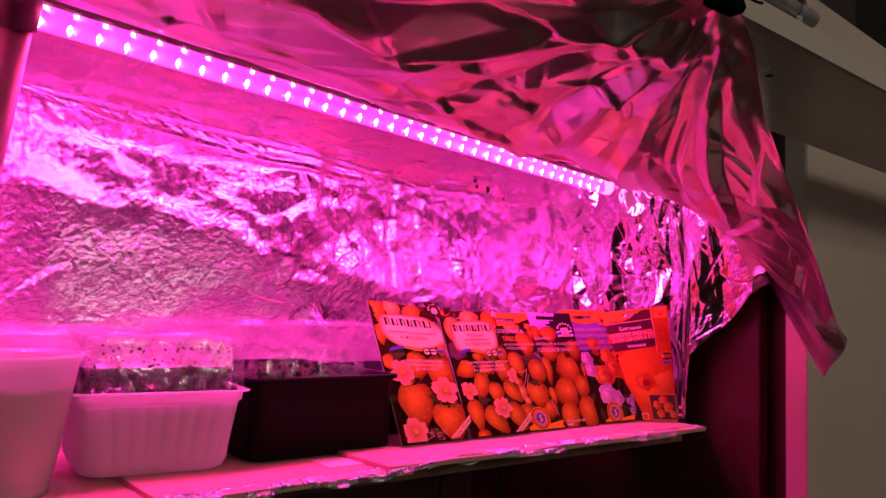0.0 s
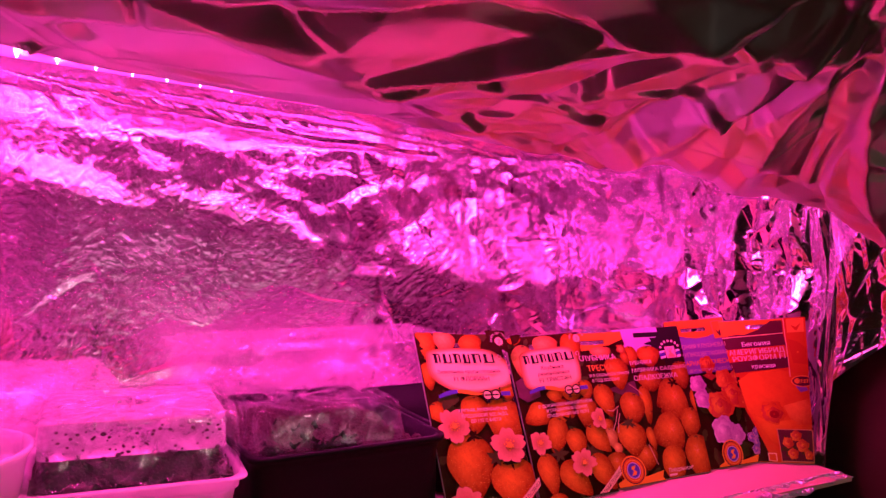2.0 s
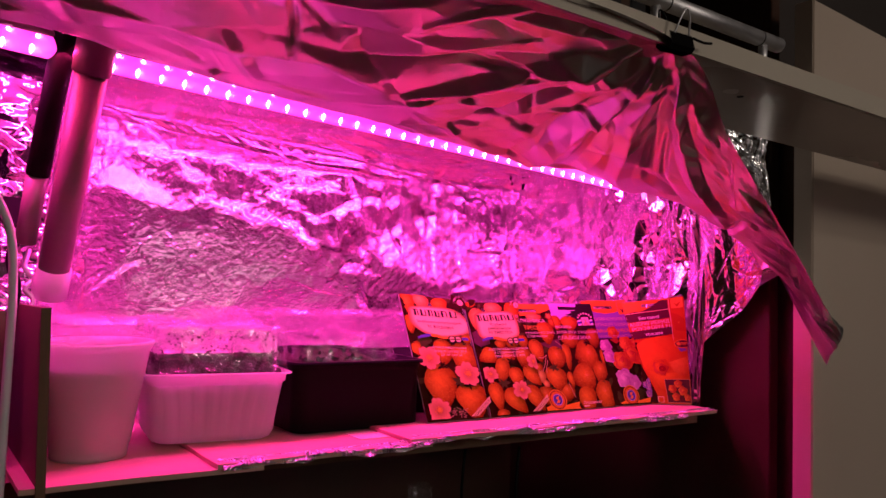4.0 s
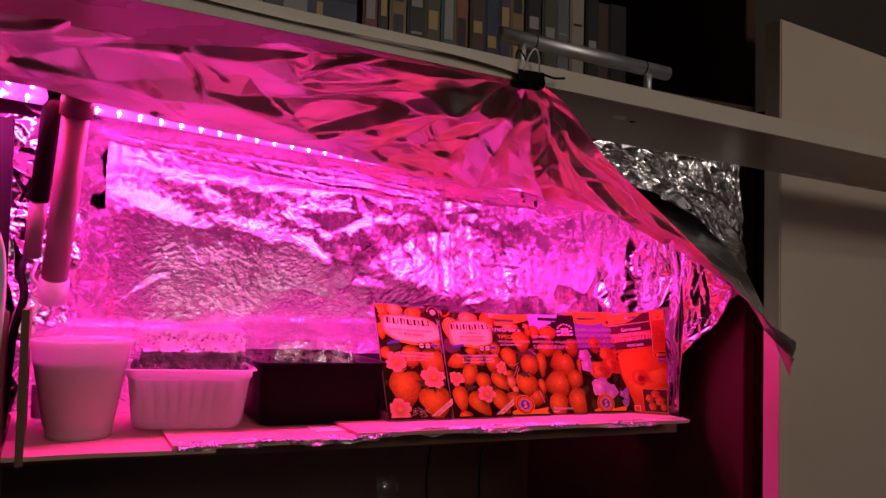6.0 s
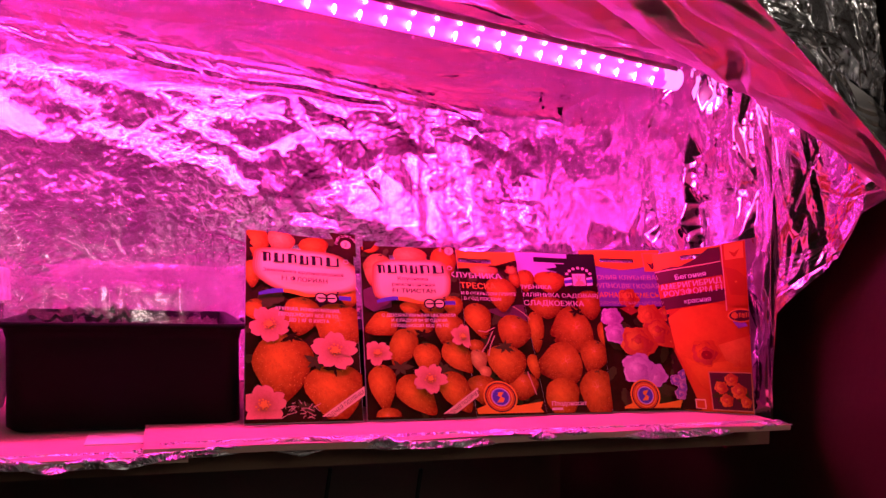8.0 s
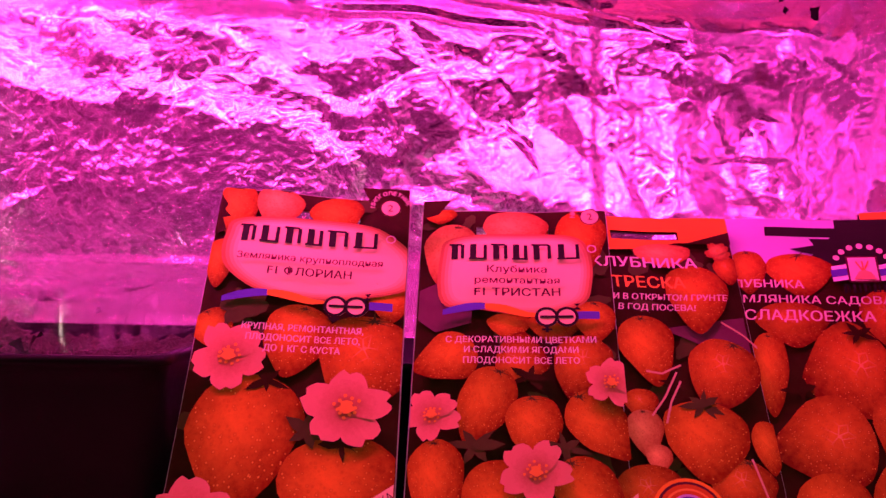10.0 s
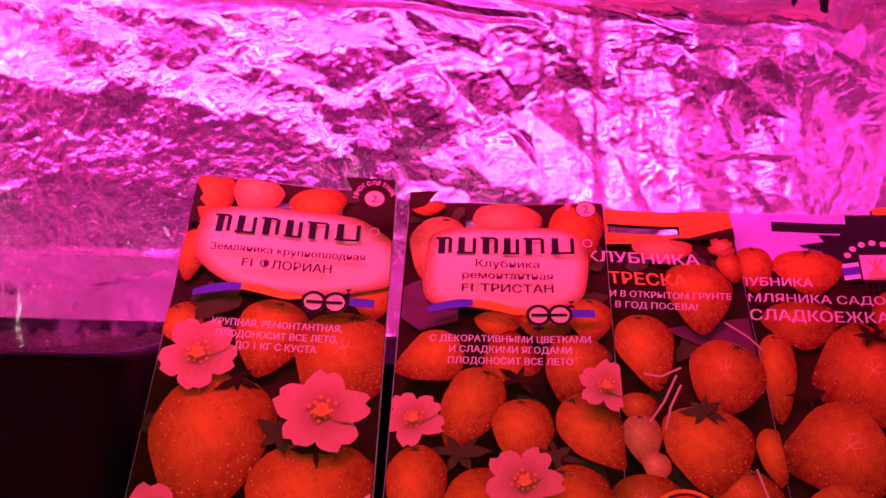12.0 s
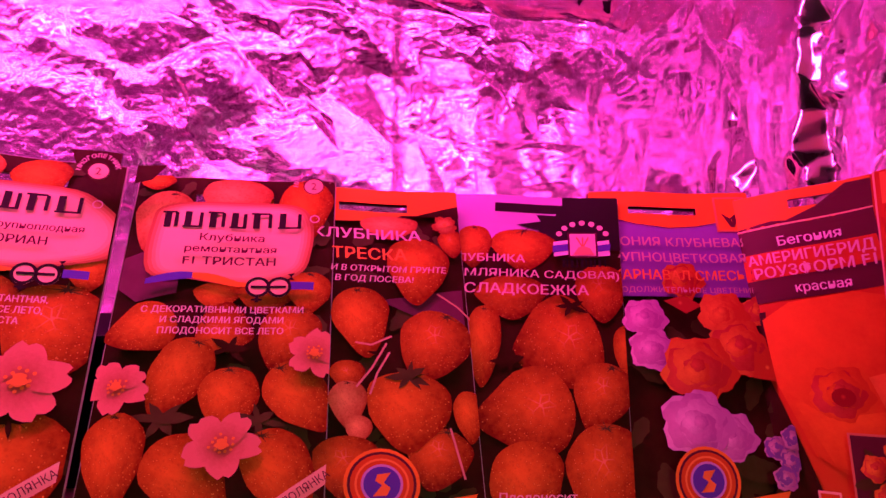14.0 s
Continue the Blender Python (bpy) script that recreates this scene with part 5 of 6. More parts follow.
    def ground(self, x0, y0, x1, y1, material, name="printed_ground"):
        """A printed field that leaves the hanging slot open."""
        s_ = self.slot
        if y0 < s_[3] and y1 > s_[2]:
            self.rect(name, x0, y0, x1, s_[2], material)
            self.rect(name, x0, s_[2], min(s_[0], x1), s_[3], material)
            if x1 > s_[1]:
                self.rect(name, s_[1], s_[2], x1, s_[3], material)
            self.rect(name, x0, s_[3], x1, y1, material)
        else:
            self.rect(name, x0, y0, x1, y1, material)

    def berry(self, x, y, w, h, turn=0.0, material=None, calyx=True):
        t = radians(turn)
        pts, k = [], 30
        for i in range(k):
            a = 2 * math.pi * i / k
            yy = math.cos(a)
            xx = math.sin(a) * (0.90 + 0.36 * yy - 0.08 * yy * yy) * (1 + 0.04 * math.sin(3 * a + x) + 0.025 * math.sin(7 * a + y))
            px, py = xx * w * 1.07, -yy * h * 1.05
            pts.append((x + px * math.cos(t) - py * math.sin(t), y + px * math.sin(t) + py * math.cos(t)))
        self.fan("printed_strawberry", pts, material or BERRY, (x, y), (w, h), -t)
        if calyx and self.rnd.random() < 0.6:
            tx, ty = x + h * 0.95 * math.sin(t), y - h * 0.95 * math.cos(t)
            star = []
            for i in range(18):
                a = 2 * math.pi * i / 18 + t
                r = w * (0.5 if i % 2 else 0.10) * self.rnd.uniform(0.35, 1.2)
                star.append((tx + r * math.cos(a), ty + 0.45 * r * math.sin(a)))
            self.fan("printed_leaf", star, I_LEAF)

    def flower(self, x, y, r, turn=0.0, material=None):
        for k in range(5):
            b = turn + 2 * math.pi * k / 5 + self.rnd.uniform(-0.12, 0.12)
            long, wide = r * self.rnd.uniform(0.50, 0.64), r * self.rnd.uniform(0.38, 0.47)
            cx, cy = x + 0.5 * r * math.cos(b), y + 0.5 * r * math.sin(b) * 0.92
            pts = []
            for i in range(22):
                a = 2 * math.pi * i / 22
                px = long * math.cos(a) * (1 - (0.22 if i == 0 else 0.0)) * (1 + 0.06 * math.sin(5 * a + k))
                py = wide * math.sin(a) * (1 + 0.22 * math.cos(a)) * (1 + 0.07 * math.sin(4 * a + x + k))
                pts.append((cx + px * math.cos(b) - py * math.sin(b), cy + (px * math.sin(b) + py * math.cos(b)) * 0.92))
            self.fan("printed_petal", pts, material or PETAL, (x + 0.15 * r, y + 0.15 * r), (0.62 * r, 0.62 * r))
        for k in range(11):
            b, q = 2 * math.pi * k / 11, r * self.rnd.uniform(0.2, 0.36)
            self.disc(x + q * math.cos(b), y + q * math.sin(b) * 0.9, r * 0.045, I_YELLOW, name="printed_stamen")
        ring = [(x + r * 0.18 * math.cos(a) * (1 + 0.25 * math.sin(5 * a)), y + r * 0.17 * math.sin(a)) for a in [2 * math.pi * i / 20 for i in range(20)]]
        self.fan("printed_flower_heart", ring, I_YELLOW, (x, y), (r, r))

    def rose(self, x, y, r, petals, dark, turn=0.0):
        """A printed double bloom: petals in turns towards its heart."""
        for k, f in enumerate((1.0, 0.84, 0.66, 0.5, 0.35, 0.2)):
            ox, oy = r * 0.10 * math.cos(turn + k * 2.1) * (k > 0), r * 0.10 * math.sin(turn + k * 2.1) * (k > 0)
            pts = []
            for i in range(40):
                a = 2 * math.pi * i / 40
                rr = r * f * (1 + 0.09 * math.sin(5 * a + turn + k) + 0.05 * math.sin(11 * a + 2 * k))
                pts.append((x + ox + rr * math.cos(a), y + oy + 0.9 * rr * math.sin(a)))
            self.fan("printed_petals", pts, dark if k % 2 else petals, (x + ox - r * f * 0.3, y + oy + r * f * 0.3), (r * f * 1.1, r * f * 1.1))

    def leaves(self, count, x0, y0, x1, y1, size=7.0):
        for _ in range(count):
            x, y, a, s_ = self.rnd.uniform(x0, x1), self.rnd.uniform(y0, y1), self.rnd.uniform(0, 6.28), size * self.rnd.uniform(0.6, 1.3)
            pts = []
            for i in range(16):
                b = 2 * math.pi * i / 16
                px, py = s_ * math.cos(b), 0.42 * s_ * math.sin(b) * (1 - 0.3 * math.cos(b)) * (1.15 if i % 2 else 0.9)
                pts.append((x + px * math.cos(a) - py * math.sin(a), y + px * math.sin(a) + py * math.cos(a)))
            self.fan("printed_leaf", pts, I_LEAF)

    def words(self, text, x, y, cap, material, align="LEFT", width=None, slant=0.0, turn=0.0, bold=0.0):
        """Printed lettering: x is the left, middle or right end, y the letters' foot; cap their height."""
        if bold:
            self.words(text, x + 0.05 * cap, y, cap, material, align, width, slant, turn)
        cu = bpy.data.curves.new("lettering", "FONT")
        cu.body, cu.size, cu.resolution_u = text, 1.0, 2
        tmp = bpy.data.objects.new("lettering", cu)
        scene.collection.objects.link(tmp)
        bpy.context.view_layer.update()
        me = bpy.data.meshes.new_from_object(tmp.evaluated_get(bpy.context.evaluated_depsgraph_get()))
        bpy.data.objects.remove(tmp)
        xs = [v.co.x for v in me.vertices]
        lo, hi = min(xs), max(xs)
        k = cap / 0.73
        kx = width / (hi - lo) if width else k
        start = {"LEFT": x, "CENTER": x - kx * (hi - lo) / 2, "RIGHT": x - kx * (hi - lo)}[align]
        lift = self.up() + 0.0003
        ca, sa = math.cos(radians(turn)), math.sin(radians(turn))
        for v in me.vertices:
            px, py = start + (v.co.x - lo) * kx + slant * v.co.y * k, y - v.co.y * k
            dx, dy = px - x, py - y
            px, py = x + dx * ca - dy * sa, y + dx * sa + dy * ca
            v.co = self.at(px, py, lift)
        me.name = "lettering"
        me.materials.append(material)
        ob = new("lettering", me)
        ob.parent = self.ob
        return ob

    def blocks(self, x, y, w, h, count, material, name="brand_bar"):
        """A brand name as plain bars: thick and thin uprights with short crossing bars, each a piece of its own."""
        wide = [0.85, 1.1, 0.95, 0.95, 1.15, 1.35][:count]
        unit, at_x = w / sum(wide), x
        for n_, k in enumerate(wide):
            a, b = at_x + 0.08 * unit * k, at_x + 0.86 * unit * k
            thick = 0.30 * unit
            rows_ = [(a + 0.06 * unit, y, a + 0.06 * unit + thick, y + h), (b - 0.55 * thick, y + 0.05 * h, b, y + 0.95 * h)]
            rows_ += [(a - 0.05 * unit, y - 0.02 * h, b - 0.1 * unit, y + 0.11 * h)] if n_ % 2 == 0 else [(a, y + 0.9 * h, b, y + 1.02 * h)]
            for x0, y0, x1, y1 in rows_:
                self.rect(name, x0, y0, x1, y1, material).location += self.n * 0.0001
            at_x += unit * k
        return None

    def ring(self, x, y, r, width, material, name="printed_ring", squash=1.0):
        lift = self.up()
        verts, faces = [], []
        for i in range(32):
            a = 2 * math.pi * i / 32
            for rr in (r, r - width):
                verts.append(self.at(x + rr * math.cos(a), y + squash * rr * math.sin(a), lift))
        for i in range(32):
            j = (i + 1) % 32
            faces.append((2 * i, 2 * i + 1, 2 * j + 1, 2 * j))
        return link_mesh(name, verts, faces, material, self.ob)

    def disc(self, x, y, r, material, squash=1.0, name="printed_disc"):
        return self.fan(name, [(x + r * math.cos(2 * math.pi * i / 28), y + squash * r * math.sin(2 * math.pi * i / 28)) for i in range(28)], material)

    def emblem(self, x, y):
        """A round badge with a blue heart over an orange ribbon."""
        self.fan("ribbon", [(x - 20, y + 9), (x - 12, y + 6), (x + 14, y + 7), (x + 34, y + 4), (x + 31, y + 10), (x + 35, y + 15), (x + 12, y + 19), (x - 18, y + 20)], I_ORANGE)
        self.fan("ribbon", [(x - 17, y + 13), (x + 12, y + 13.5), (x + 30, y + 11), (x + 30, y + 12.5), (x + 12, y + 15.5), (x - 17, y + 15)], I_YELLOW)
        self.disc(x, y, 13.5, I_ORANGE)
        self.disc(x, y, 12.2, I_MAROON)
        self.disc(x, y, 11.2, I_ORANGE_DEEP)
        self.ring(x, y, 9.6, 0.8, I_YELLOW)
        self.disc(x, y, 7.4, I_LILAC)
        self.disc(x, y, 6.5, I_BLUE)
        self.fan("emblem_mark", [(x + 3.2, y - 4.2), (x - 1.5, y - 3.6), (x - 2.4, y - 1.2), (x + 0.6, y + 0.8), (x + 0.2, y + 3), (x - 3.4, y + 4.4), (x + 1.6, y + 4.2), (x + 3.0, y + 1.4), (x + 0.2, y - 0.9), (x + 0.6, y - 2.6)], I_YELLOW)

    def pair_logo(self, x, y):
        """Two linked dark rings and a blue bar: a maker's mark as plain shapes."""
        self.disc(x, y, 4.6, I_CREAM)
        self.disc(x + 8, y, 4.6, I_CREAM)
        self.ring(x, y, 4.6, 1.2, I_BLACK)
        self.ring(x + 8, y, 4.6, 1.2, I_BLACK)
        self.rect("mark_bar", x - 2.6, y - 0.6, x + 10.6, y + 0.6, I_BLACK)
        self.fan("mark_arrow", [(x + 11, y - 3.2), (x + 13.6, y - 6.2), (x + 11.0, y - 5.8), (x + 13.8, y - 3.0)], I_BLACK)
        self.rect("mark_foot", x - 0.6, y + 4.4, x + 0.6, y + 7.0, I_BLACK)
        self.rect("mark_foot", x - 2.0, y + 5.4, x + 2.0, y + 6.3, I_BLACK)

    def sprig(self, pts, width=0.7, material=None):
        for a, b in zip(pts[:-1], pts[1:]):
            dx, dy = b[0] - a[0], b[1] - a[1]
            ln = math.hypot(dx, dy) or 1
            ox, oy = -dy / ln * width / 2, dx / ln * width / 2
            self.fan("printed_stalk", [(a[0] + ox, a[1] + oy), (b[0] + ox, b[1] + oy), (b[0] - ox, b[1] - oy), (a[0] - ox, a[1] - oy)], material or I_YELLOW)


def corners(x0, y0, x1, y1, tx0, ty0, tz0, tx1, ty1, tz1, lift=0.0089):
    return (x0, y0, shelf_z(x0) + lift), (x1, y1, shelf_z(x1) + lift), (tx0, ty0, tz0), (tx1, ty1, tz1)


def title_block(p, panel, brand, lines, ribbon, mark, bar):
    """The pale title field with brand bars, printed names, ribbon and mark that two packets share."""
    closed = [Vector(q) for q in panel]
    soft, n = [], len(closed)
    for i in range(n):
        p0, p1, p2, p3 = closed[i - 1], closed[i], closed[(i + 1) % n], closed[(i + 2) % n]
        for k in range(5):
            t = k / 5
            soft.append(tuple(0.5 * (2 * p1 + (p2 - p0) * t + (2 * p0 - 5 * p1 + 4 * p2 - p3) * t * t + (3 * p1 - p0 - 3 * p2 + p3) * t ** 3)))
    mx_, my_ = sum(q[0] for q in soft) / len(soft), sum(q[1] for q in soft) / len(soft)
    for grow, tone in ((1.20, I_CREAM_RIM), (1.15, I_CREAM_DEEP), (1.10, I_CREAM_MID), (1.05, I_CREAM_SOFT), (1.0, I_CREAM)):
        p.fan("title_panel", [(mx_ + (q[0] - mx_) * grow, my_ + (q[1] - my_) * grow) for q in soft], tone)
    x, y, w, h = brand
    p.blocks(x, y, w, h, 6, I_BLACK)
    p.ring(x + w + 3.6, y + 3.0, 2.0, 0.5, I_PALE)
    for text, mid_x, yy, cap, width in lines:
        p.words(text, mid_x, yy, cap, I_MAROON, "CENTER", width, bold=0.018)
    x0, y0, x1, y1 = ribbon
    for a, b, tone in ((0.0, 0.62, I_BLUE), (0.42, 1.0, I_ORANGE)):
        upper, lower = [], []
        for k in range(9):
            f = a + (b - a) * k / 8
            arc = y0 + (y1 - y0) * f - 3.2 * math.sin(math.pi * min(1, f * 1.2))
            thick = 1.5 * math.sin(math.pi * min(1, max(0, (f - a) / (b - a)) * 0.8 + 0.2)) + 0.3
            upper.append((x0 + (x1 - x0) * f, arc - thick))
            lower.append((x0 + (x1 - x0) * f, arc + thick))
        p.fan("ribbon", upper + lower[::-1], tone)
    p.rect("blue_bar", bar[0], bar[1], bar[2], bar[3], I_BLUE)
    p.pair_logo(*mark)


def badge(p, x, y):
    p.disc(x, y, 4.2, I_CREAM)
    p.ring(x, y, 4.2, 0.5, I_MAROON)
    p.words("2", x, y + 1.9, 3.6, I_MAROON, "CENTER")
    for k in range(11):
        a = radians(185 + 16 * k)
        p.words("МНОГОЛЕТНИК"[k], x + 6.3 * math.cos(a), y + 6.3 * math.sin(a), 2.0, I_PALE, "CENTER", turn=math.degrees(a) + 90)


def banner(p, x, y, text):
    c, s_ = math.cos(radians(-36)), math.sin(radians(-36))
    q = [(-4, 0), (46, 0), (46, 5.6), (-4, 5.6)]
    p.fan("banner", [(x + a * c - b * s_, y + a * s_ + b * c) for a, b in q], I_CREAM)
    p.words(text, x + 3 * c - 4.3 * s_, y + 3 * s_ + 4.3 * c, 3.0, I_MAROON, width=36, turn=-36)


def sepals(p, x, y, r, turn=0.0, count=7, material=None):
    """Thin pointed leaves fanning out over a berry's shoulder."""
    for k in range(count):
        a = turn + 2 * math.pi * k / count + p.rnd.uniform(-0.25, 0.25)
        ln, wd = r * p.rnd.uniform(0.7, 1.25), r * p.rnd.uniform(0.13, 0.22)
        ca, sa = math.cos(a), math.sin(a) * 0.75
        p.fan("printed_leaf", [(x - wd * sa, y + wd * ca), (x + 0.55 * ln * ca - wd * sa, y + 0.55 * ln * sa + wd * ca), (x + ln * ca, y + ln * sa), (x + 0.55 * ln * ca + wd * sa, y + 0.55 * ln * sa - wd * ca), (x + wd * sa, y - wd * ca)], material or I_LEAF)


# first packet
p = Packet("red strawberry seed packet with white flowers, leaning slightly apart", *corners(0.4385, 0.584, 0.519, 0.5825, 0.4445, 0.656, 1.188, 0.5257, 0.6525, 1.1812), slot=(24, 59, 9, 13), seed=1)
p.ground(0.4, 0.4, 79.6, 149.6, I_DARK)
p.leaves(22, 2, 4, 78, 146)
p.berry(8, 12, 9, 13, 0, BERRY)
p.fan("printed_leaf", [(0.5, 4), (4, 9), (1.5, 10), (6, 15), (2, 16), (5, 22), (0.5, 24)], I_DARK)
p.berry(25, 9, 10, 9.5, 20, BERRY_PALE)
p.berry(50, 11, 11, 9, -10, BERRY)
p.berry(70, 30, 9, 8, 0, BERRY_DEEP, False)
p.berry(5, 38, 6.5, 11, 0, BERRY, False)
p.berry(74, 52, 9, 9, 0, BERRY, False)
p.berry(39, 71, 13, 15, 10, BERRY)
p.berry(66, 80, 19, 20, 8, BERRY_DEEP)
p.berry(8, 68, 8, 9, -30, BERRY)
p.leaves(7, 12, 54, 28, 64, 6)
title_block(p, [(12, 26), (18, 19), (56, 18), (70, 24), (78, 34), (74, 44), (58, 49), (40, 50), (24, 47), (13, 38)], (11, 19.5, 58, 8.2),
            [("Земляника крупноплодная", 41, 36.8, 3.2, 58), ("F1 ФЛОРИАН", 41.5, 43.4, 3.7, 33)], (9, 55.5, 50, 54.5), (53, 56), (66, 53.5, 75, 57))
p.berry(25, 113, 20, 25, 6, BERRY)
p.berry(61, 131, 20.5, 21, -4, BERRY)
sepals(p, 31, 89, 8, 0.2, 5, I_DARK)
sepals(p, 48, 108, 11, 2.6, 6)
sepals(p, 60, 112, 9, 0.3, 5, I_DARK)
p.flower(16, 80, 14.0, 0.3)
p.flower(61, 99, 15.5, 1.0)
for k in range(26):
    bx_, by_ = p.rnd.uniform(25, 46), p.rnd.uniform(139, 149)
    p.sprig([(bx_, by_), (bx_ + p.rnd.uniform(-7, 7), by_ + p.rnd.uniform(-4, 4))], 0.5, I_STRAW)
p.flower(12, 140, 14.5, 0.8)
for t_, mid_x, yy, wd in (("КРУПНАЯ, РЕМОНТАНТНАЯ,", 42.5, 70.6, 45), ("ПЛОДОНОСИТ ВСЕ ЛЕТО,", 43, 75.0, 42), ("ДО 1 КГ С КУСТА", 43, 79.3, 28)):
    p.words(t_, mid_x, yy, 2.7, I_PALE, "CENTER", wd, bold=0.012)
p.fan("dark_corner", [(60, 0.5), (79.5, 0.5), (79.5, 22), (74, 18), (64, 9)], I_DARK)
badge(p, 72, 10.5)
banner(p, 46, 152, "ЯГОДНАЯ ПОЛЯНКА")

# second packet
p = Packet("red strawberry seed packet with pink flowers and a pale title field", *corners(0.5215, 0.583, 0.603, 0.582, 0.5305, 0.6505, 1.1775, 0.6098, 0.6507, 1.1782), slot=(23.5, 54.5, 9, 13.5), seed=2)
p.ground(0.4, 0.4, 79.6, 149.6, I_DARK)
p.leaves(24, 2, 4, 78, 146)
p.fan("violet_shade", [(1, 42), (10, 38), (22, 46), (22, 58), (8, 62), (1, 56)], I_SHADE)
p.berry(12, 24, 10.5, 15, 14, BERRY_PALE)
p.berry(68, 18, 10.5, 16, 0, BERRY)
p.berry(8, 4, 7, 4, 0, BERRY, False)
p.berry(40, 12, 14, 10, 0, BERRY_PALE, False)
p.berry(37, 59.5, 8.5, 6, 0, BERRY)
p.berry(55, 60, 10.5, 7, 0, BERRY_DEEP)
p.berry(71, 57.5, 8.5, 9, 0, BERRY)
title_block(p, [(14, 27), (18, 19), (40, 17), (60, 18), (66, 25), (66, 38), (62, 47), (46, 51), (28, 49), (15, 46)], (12, 19.5, 56, 8),
            [("Клубника", 40, 34.6, 3.6, 24.5), ("ремонтантная", 40, 40.2, 3.3, 34.5), ("F1 ТРИСТАН", 40, 46.2, 3.7, 34.5)], (10.5, 54, 50, 55), (51.5, 56), (63, 53.6, 72.5, 57))
p.berry(12, 75, 10.5, 12, 70, BERRY)
p.berry(42, 75, 10.5, 10, -70, BERRY_DEEP)
p.berry(64, 79, 11.5, 13.5, 20, BERRY_DEEP)
sepals(p, 44, 83, 8, 1.2, 5, I_DARK)
p.berry(27, 95, 10.5, 16, 22, BERRY)
p.berry(45.5, 104, 10.5, 12.5, -4, BERRY)
p.berry(70, 103, 11, 15, -35, BERRY)
sepals(p, 24, 111, 10, 1.0, 6)
sepals(p, 56, 112, 9, 0.2, 6)
p.berry(11, 127, 9.5, 17.5, -4, BERRY)
p.berry(36, 134, 12, 18, -38, BERRY)
p.berry(65, 132, 11.5, 17, -28, BERRY)
p.berry(14, 151, 9, 8, 0, BERRY_DEEP)
p.flower(8, 99, 10.5, 0.4)
p.flower(74, 86, 10, 1.2)
p.flower(45, 121.5, 12, 0.1)
for t_, mid_x, yy, wd in (("С ДЕКОРАТИВНЫМИ ЦВЕТКАМИ", 40.5, 70.2, 57), ("И СЛАДКИМИ ЯГОДАМИ", 40.5, 74.6, 43), ("ПЛОДОНОСИТ ВСЕ ЛЕТО", 40.5, 79.2, 43.5)):
    p.words(t_, mid_x, yy, 2.7, I_PALE, "CENTER", wd, bold=0.012)
p.fan("dark_corner", [(0.5, 0.5), (12, 0.5), (7, 8), (0.5, 10)], I_DARK)
badge(p, 70.5, 9.5)
banner(p, 47, 153, "ЯГОДНАЯ ПОЛЯНКА")

# third packet
p = Packet("orange-topped strawberry seed packet tucked behind its neighbour", *corners(0.581, 0.5865, 0.661, 0.5850, 0.582, 0.6540, 1.176, 0.662, 0.6505, 1.1745), slot=(29, 58, 8, 12.5), seed=3)
p.ground(0.4, 0.4, 79.6, 149.6, I_DARK)
p.leaves(20, 26, 16, 78, 146)
p.fan("violet_shade", [(44, 58), (78, 52), (78, 74), (60, 66)], I_SHADE)
p.ground(0.4, 0.4, 79.6, 14, I_ORANGE)
p.fan("orange_curve", [(20, 13), (60, 13), (52, 15), (40, 17.5), (28, 18.5), (20, 18)], I_ORANGE)
p.fan("dark_curve", [(60, 14.5), (79.5, 8.5), (79.5, 15)], I_DARK)
p.berry(50, 21, 12, 6, 0, BERRY_PALE, False)
p.berry(75.5, 29, 5.5, 7, 0, BERRY_DEEP)
p.flower(73, 19, 5.5, 0.4, BERRY_PALE)
p.berry(60, 44, 12.5, 16, 4, BERRY)
p.berry(37, 69, 11, 15.5, -6, BERRY)
p.berry(64, 80, 14, 16, 25, BERRY_DEEP)
p.berry(31, 93, 6.5, 6.5, 0, BERRY_DEEP)
p.berry(31, 105, 7, 9.5, 0, BERRY_PALE)
p.berry(34.5, 115, 5, 5.5, 0, BERRY_PALE)
p.berry(76, 110, 6, 10.5, 0, BERRY)
p.berry(63, 127, 12, 12, 20, BERRY_DEEP)
p.berry(30, 130, 12, 12, 0, BERRY_DEEP)
p.berry(53, 108, 16, 16, 4, BERRY)
sepals(p, 54, 93, 8, 0.4, 7, I_LEAF)
sepals(p, 45, 84, 6, 2.0, 5, I_DARK)
for line_ in ([(46, 79), (40, 90), (34, 98)], [(47, 83), (42, 92), (39, 101)], [(67, 56), (75, 62), (81, 69)], [(68, 115), (70, 125), (72, 135)], [(48, 76), (40, 80), (34, 79)]):
    p.sprig(line_, 0.8, I_STRAW)
p.words("КЛУБНИКА", 62, 29.6, 5.2, I_PALE, "RIGHT", 44, bold=0.012)
p.words("ТРЕСКА", 55.5, 40.2, 5.8, I_YELLOW, "RIGHT", 30, bold=0.012)
p.words("И В ОТКРЫТОМ ГРУНТЕ", 71, 46.2, 2.9, I_PALE, "RIGHT", 46, slant=0.15, bold=0.01)
p.words("В ГОД ПОСЕВА!", 57.5, 51.2, 2.9, I_PALE, "RIGHT", 31, slant=0.15, bold=0.01)
p.emblem(42, 136.5)

